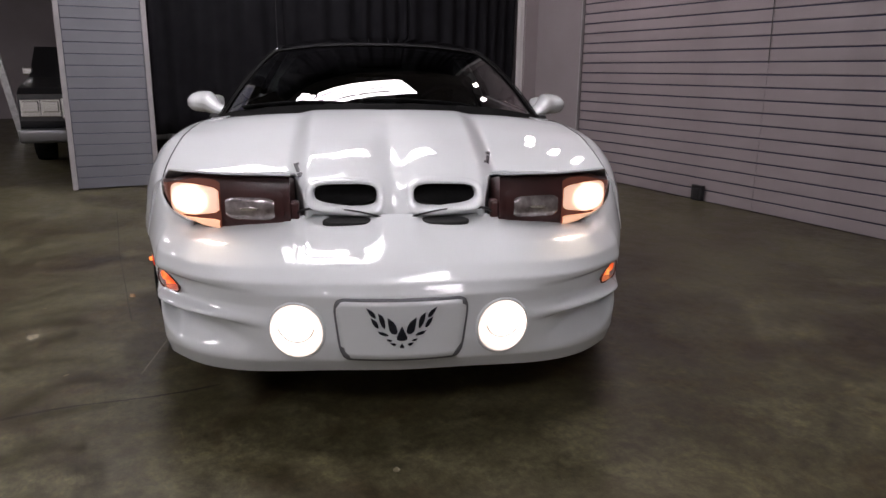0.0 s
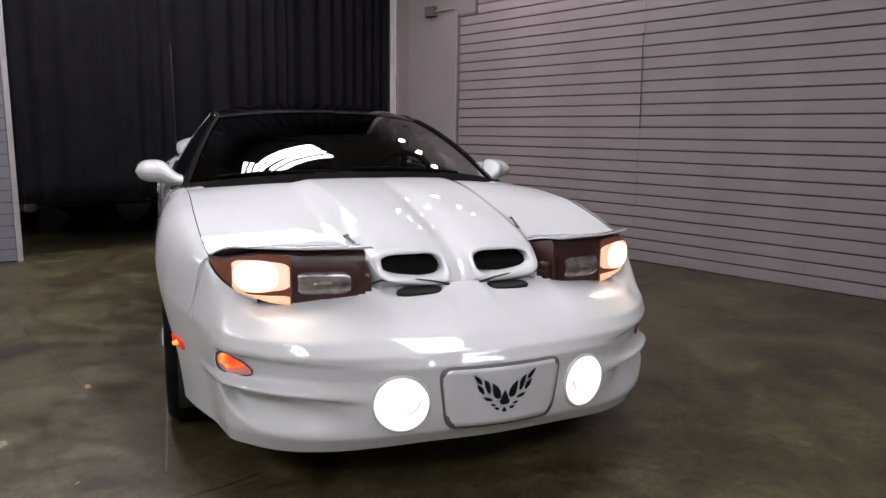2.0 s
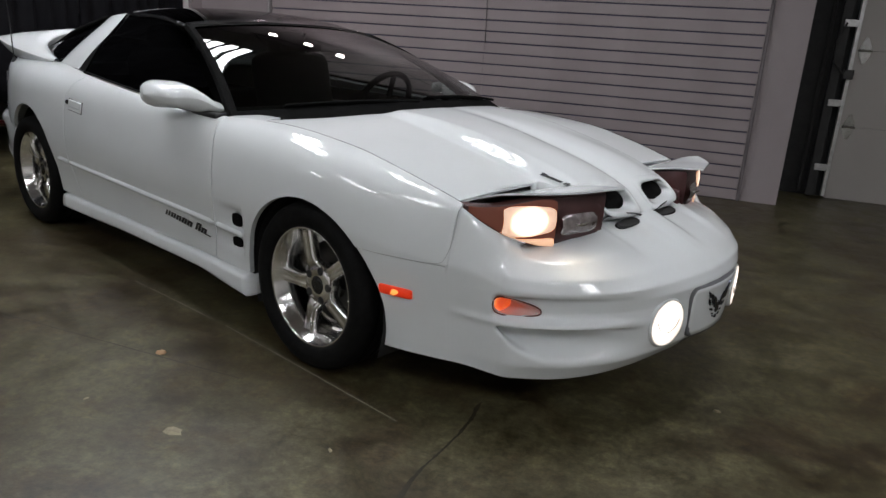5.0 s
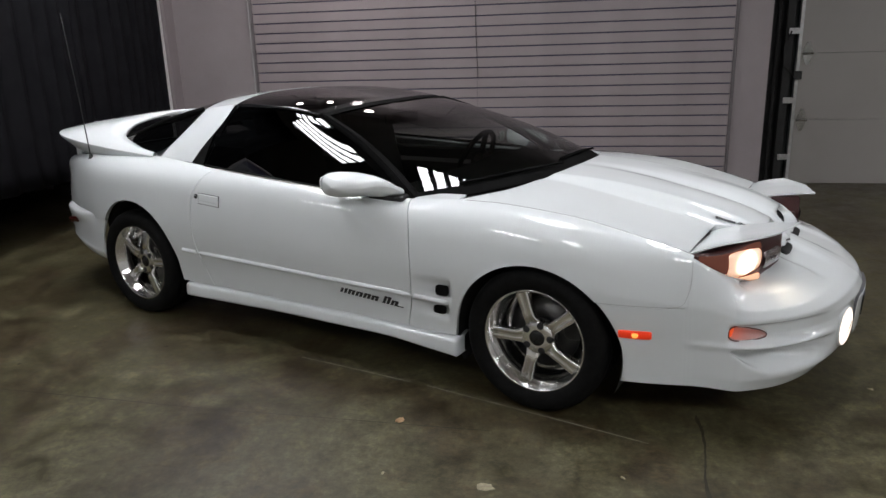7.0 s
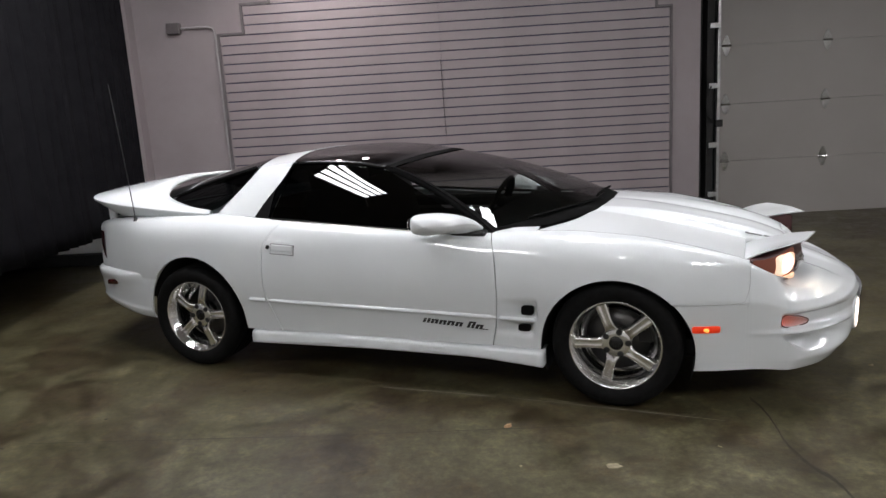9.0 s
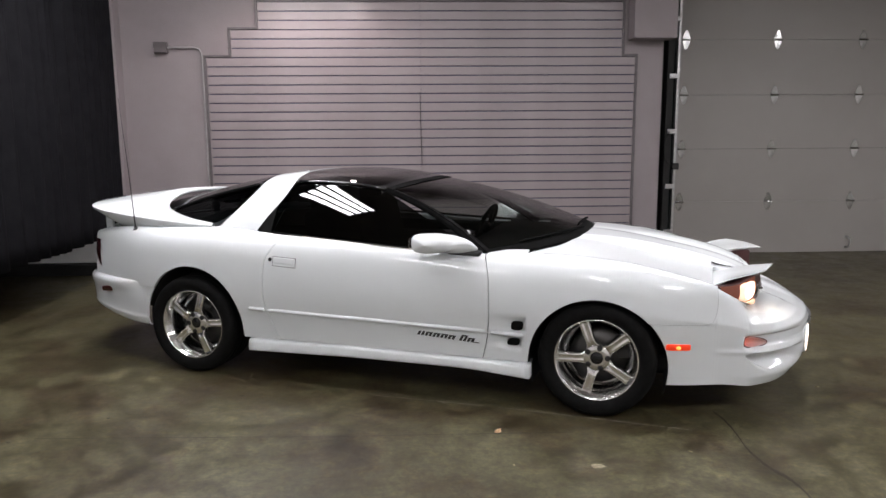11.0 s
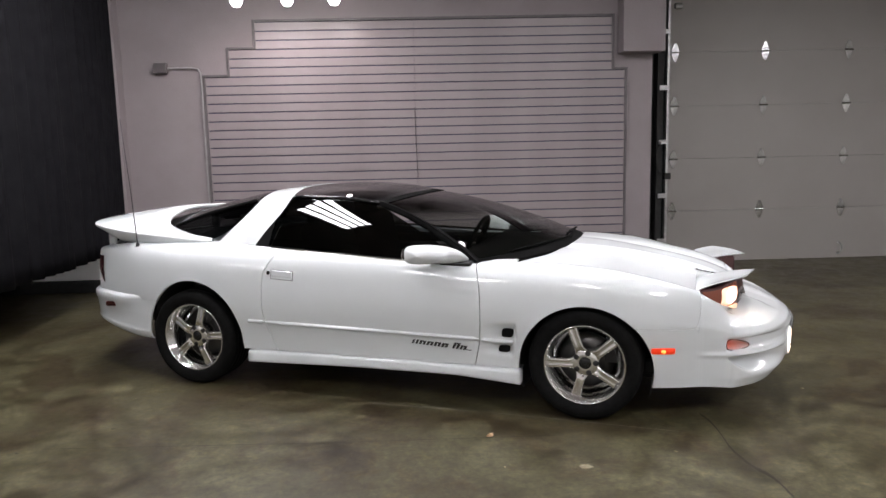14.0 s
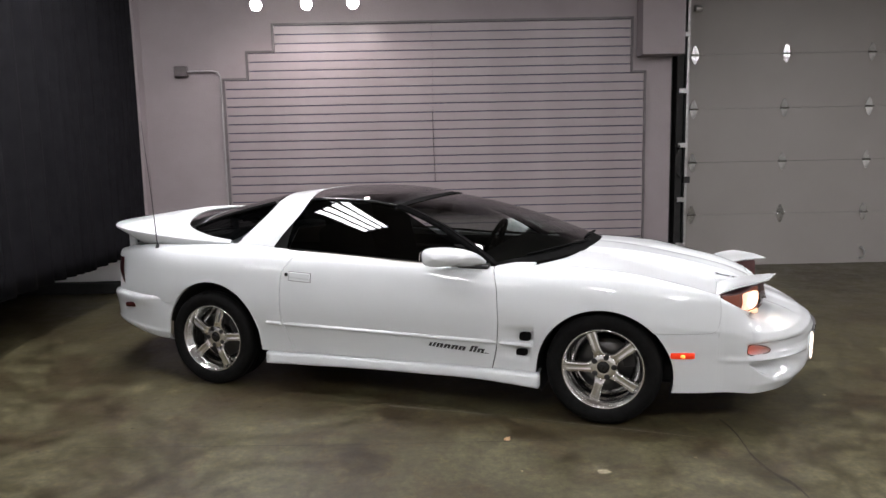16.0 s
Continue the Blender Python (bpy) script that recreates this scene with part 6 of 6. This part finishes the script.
for u in (-1.79, -1.275, -0.80):
    lamp = part("lamp_holder", placed(lathe_bm([(0.02, 0.16), (0.03, 0.12), (0.045, 0.06), (0.06, 0.02), (0.055, 0.02), (0.03, 0.07)], 20, "Z"), Matrix.Translation((u, 2.5, 3.065))), M_DARKMETAL, bar, "", True)
    part("bulb", placed(lathe_bm([(0.0, -0.064), (0.036, -0.053), (0.058, -0.020), (0.060, 0.005), (0.046, 0.03), (0.0, 0.045)], 20, "Z"), Matrix.Translation((u, 2.5, 3.058))), M_BULB, lamp, "glowing bulb", True)
    d = bpy.data.lights.new("bulb_light", "SPOT")
    d.energy, d.color, d.shadow_soft_size, d.spot_size, d.spot_blend = 14.0, (1.0, 0.80, 0.82), 0.05, radians(165), 0.5
    new("bulb_light", d).matrix_world = ROOM @ look((u, 2.5, 2.97), (u + 0.1, 2.75, 1.6))

# beams of the car's own lamps
for s in (-1, 1):
    spot_lamp("headlamp_beam", look((2.085, s * 0.60, 0.69), (5.0, s * 0.66, 0.2)), 7, (1.0, 0.82, 0.62), 120, 0.7, 0.03)


# ---- floor litter and joints ----
def floor_thing(name, label, category, x, y, sx, sy, h, material, turn, seed):
    rnd = random.Random(seed)
    bm = bmesh.new()
    n = 11
    rim = [(math.cos(2 * math.pi * k / n) * sx * rnd.uniform(0.7, 1.1), math.sin(2 * math.pi * k / n) * sy * rnd.uniform(0.7, 1.1)) for k in range(n)]
    lo = [bm.verts.new((a, b, 0.0006)) for a, b in rim]
    hi = [bm.verts.new((a * 0.75, b * 0.75, h * rnd.uniform(0.6, 1.2))) for a, b in rim]
    top = bm.verts.new((0, 0, h))
    for k in range(n):
        j = (k + 1) % n
        bm.faces.new((lo[k], lo[j], hi[j], hi[k]))
        bm.faces.new((hi[k], hi[j], top))
    return solid(name, bm, material, pose(x, y, 0, 0, 0, turn), label, category, smooth=True)


M_LEAF = noisy(mat("dry_leaf", (0.42, 0.27, 0.15), 0.8), (0.36, 0.22, 0.12), (0.5, 0.34, 0.2), 40)
M_SPOT = noisy(mat("pale_paint_spot", (0.24, 0.21, 0.14), 0.7), (0.17, 0.15, 0.10), (0.30, 0.265, 0.18), 60)
floor_thing("dry_leaf", "small curled brown leaf on the concrete", "leaf", 0.834, -1.234, 0.022, 0.014, 0.014, M_LEAF, 40, 1)
floor_thing("paint_spot", "pale dried paint spot on the concrete floor", "spot", 1.366, -1.474, 0.036, 0.026, 0.0016, M_SPOT, 10, 2)
floor_thing("paint_chip", "tiny pale chip lying on the floor", "chip", 2.515, -0.02, 0.014, 0.010, 0.004, M_SPOT, 0, 3)

# worn pale guide line on the floor beside the car, in two lengths, and the hairline joint by the nose
def floor_line(name, label, pts, width, material, seed):
    rnd = random.Random(seed)
    p = polyline(pts, 60, 1)
    g = np.array([[(x, y - width * rnd.uniform(0.3, 0.6), 0.0012), (x, y + width * rnd.uniform(0.3, 0.6), 0.0012)] for x, y in p])
    return solid(name, grid_bm(g, True), material, None, label, "floor mark", "structure")


M_CRACK = noisy(mat("dark_floor_stain", (0.016, 0.013, 0.008), 0.5), (0.014, 0.0115, 0.007), (0.034, 0.028, 0.018), 14)
M_JOINT = noisy(mat("faint_joint", (0.03, 0.026, 0.017), 0.5), (0.024, 0.020, 0.013), (0.042, 0.037, 0.025), 14)
M_LINE = noisy(mat("worn_pale_line", (0.2, 0.19, 0.15), 0.7), (0.10, 0.094, 0.07), (0.21, 0.20, 0.16), 9)
floor_line("floor_line", "thin worn pale line on the concrete", [(0.02, -0.942), (0.35, -0.925), (0.67, -0.914)], 0.010, M_LINE, 5)
floor_line("floor_line", "thin worn pale line on the concrete", [(0.76, -0.909), (1.2, -0.912), (1.79, -0.92)], 0.007, M_LINE, 6)
floor_line("floor_crack", "dark wandering crack in the concrete", [(1.90, -0.62), (1.965, -0.76), (2.01, -0.95), (2.035, -1.09), (2.12, -1.28), (2.20, -1.36), (2.26, -1.55)], 0.042, M_CRACK, 7)
floor_line("floor_joint", "faint dark saw joint across the floor", [(-1.4, -2.02), (-0.466, -1.71), (0.0, -1.561), (0.455, -1.395), (1.2, -1.13)], 0.007, M_JOINT, 8)
rnd = random.Random(21)
for k in range(26):
    x, y = rnd.uniform(-2.2, 3.6), rnd.uniform(-3.0, -1.1)
    pale = rnd.random() < 0.5
    r = rnd.uniform(0.004, 0.009) if pale else rnd.uniform(0.006, 0.016)
    floor_thing("paint_fleck" if pale else "oil_spot", "tiny pale fleck on the concrete floor" if pale else "small dark oil spot on the concrete floor", "fleck" if pale else "spot", x, y, r * rnd.uniform(1.0, 2.2), r, 0.0012, M_SPOT if pale else M_CRACK, rnd.uniform(0, 180), 30 + k)


# ---- slat boards, two to a row ----
board_meshes = {}
for k in range(30):
    u0, u1 = row_span(k)
    for a, b in ((u0, -0.0037), (-0.003, u1)):
        key = (round(a, 3), round(b, 3))
        if key not in board_meshes:
            board_meshes[key] = mesh_of(box_bm(a, b, SLAT_V, SLAT_V + 0.0115, 0.0058, PITCH - 0.0058, 0.0025, None, 1), "slat_board", M_SLAT)
        ob = new("slat_board", board_meshes[key])
        ob.parent = slatwall
        ob.matrix_basis = pose(0, 0, k * PITCH)
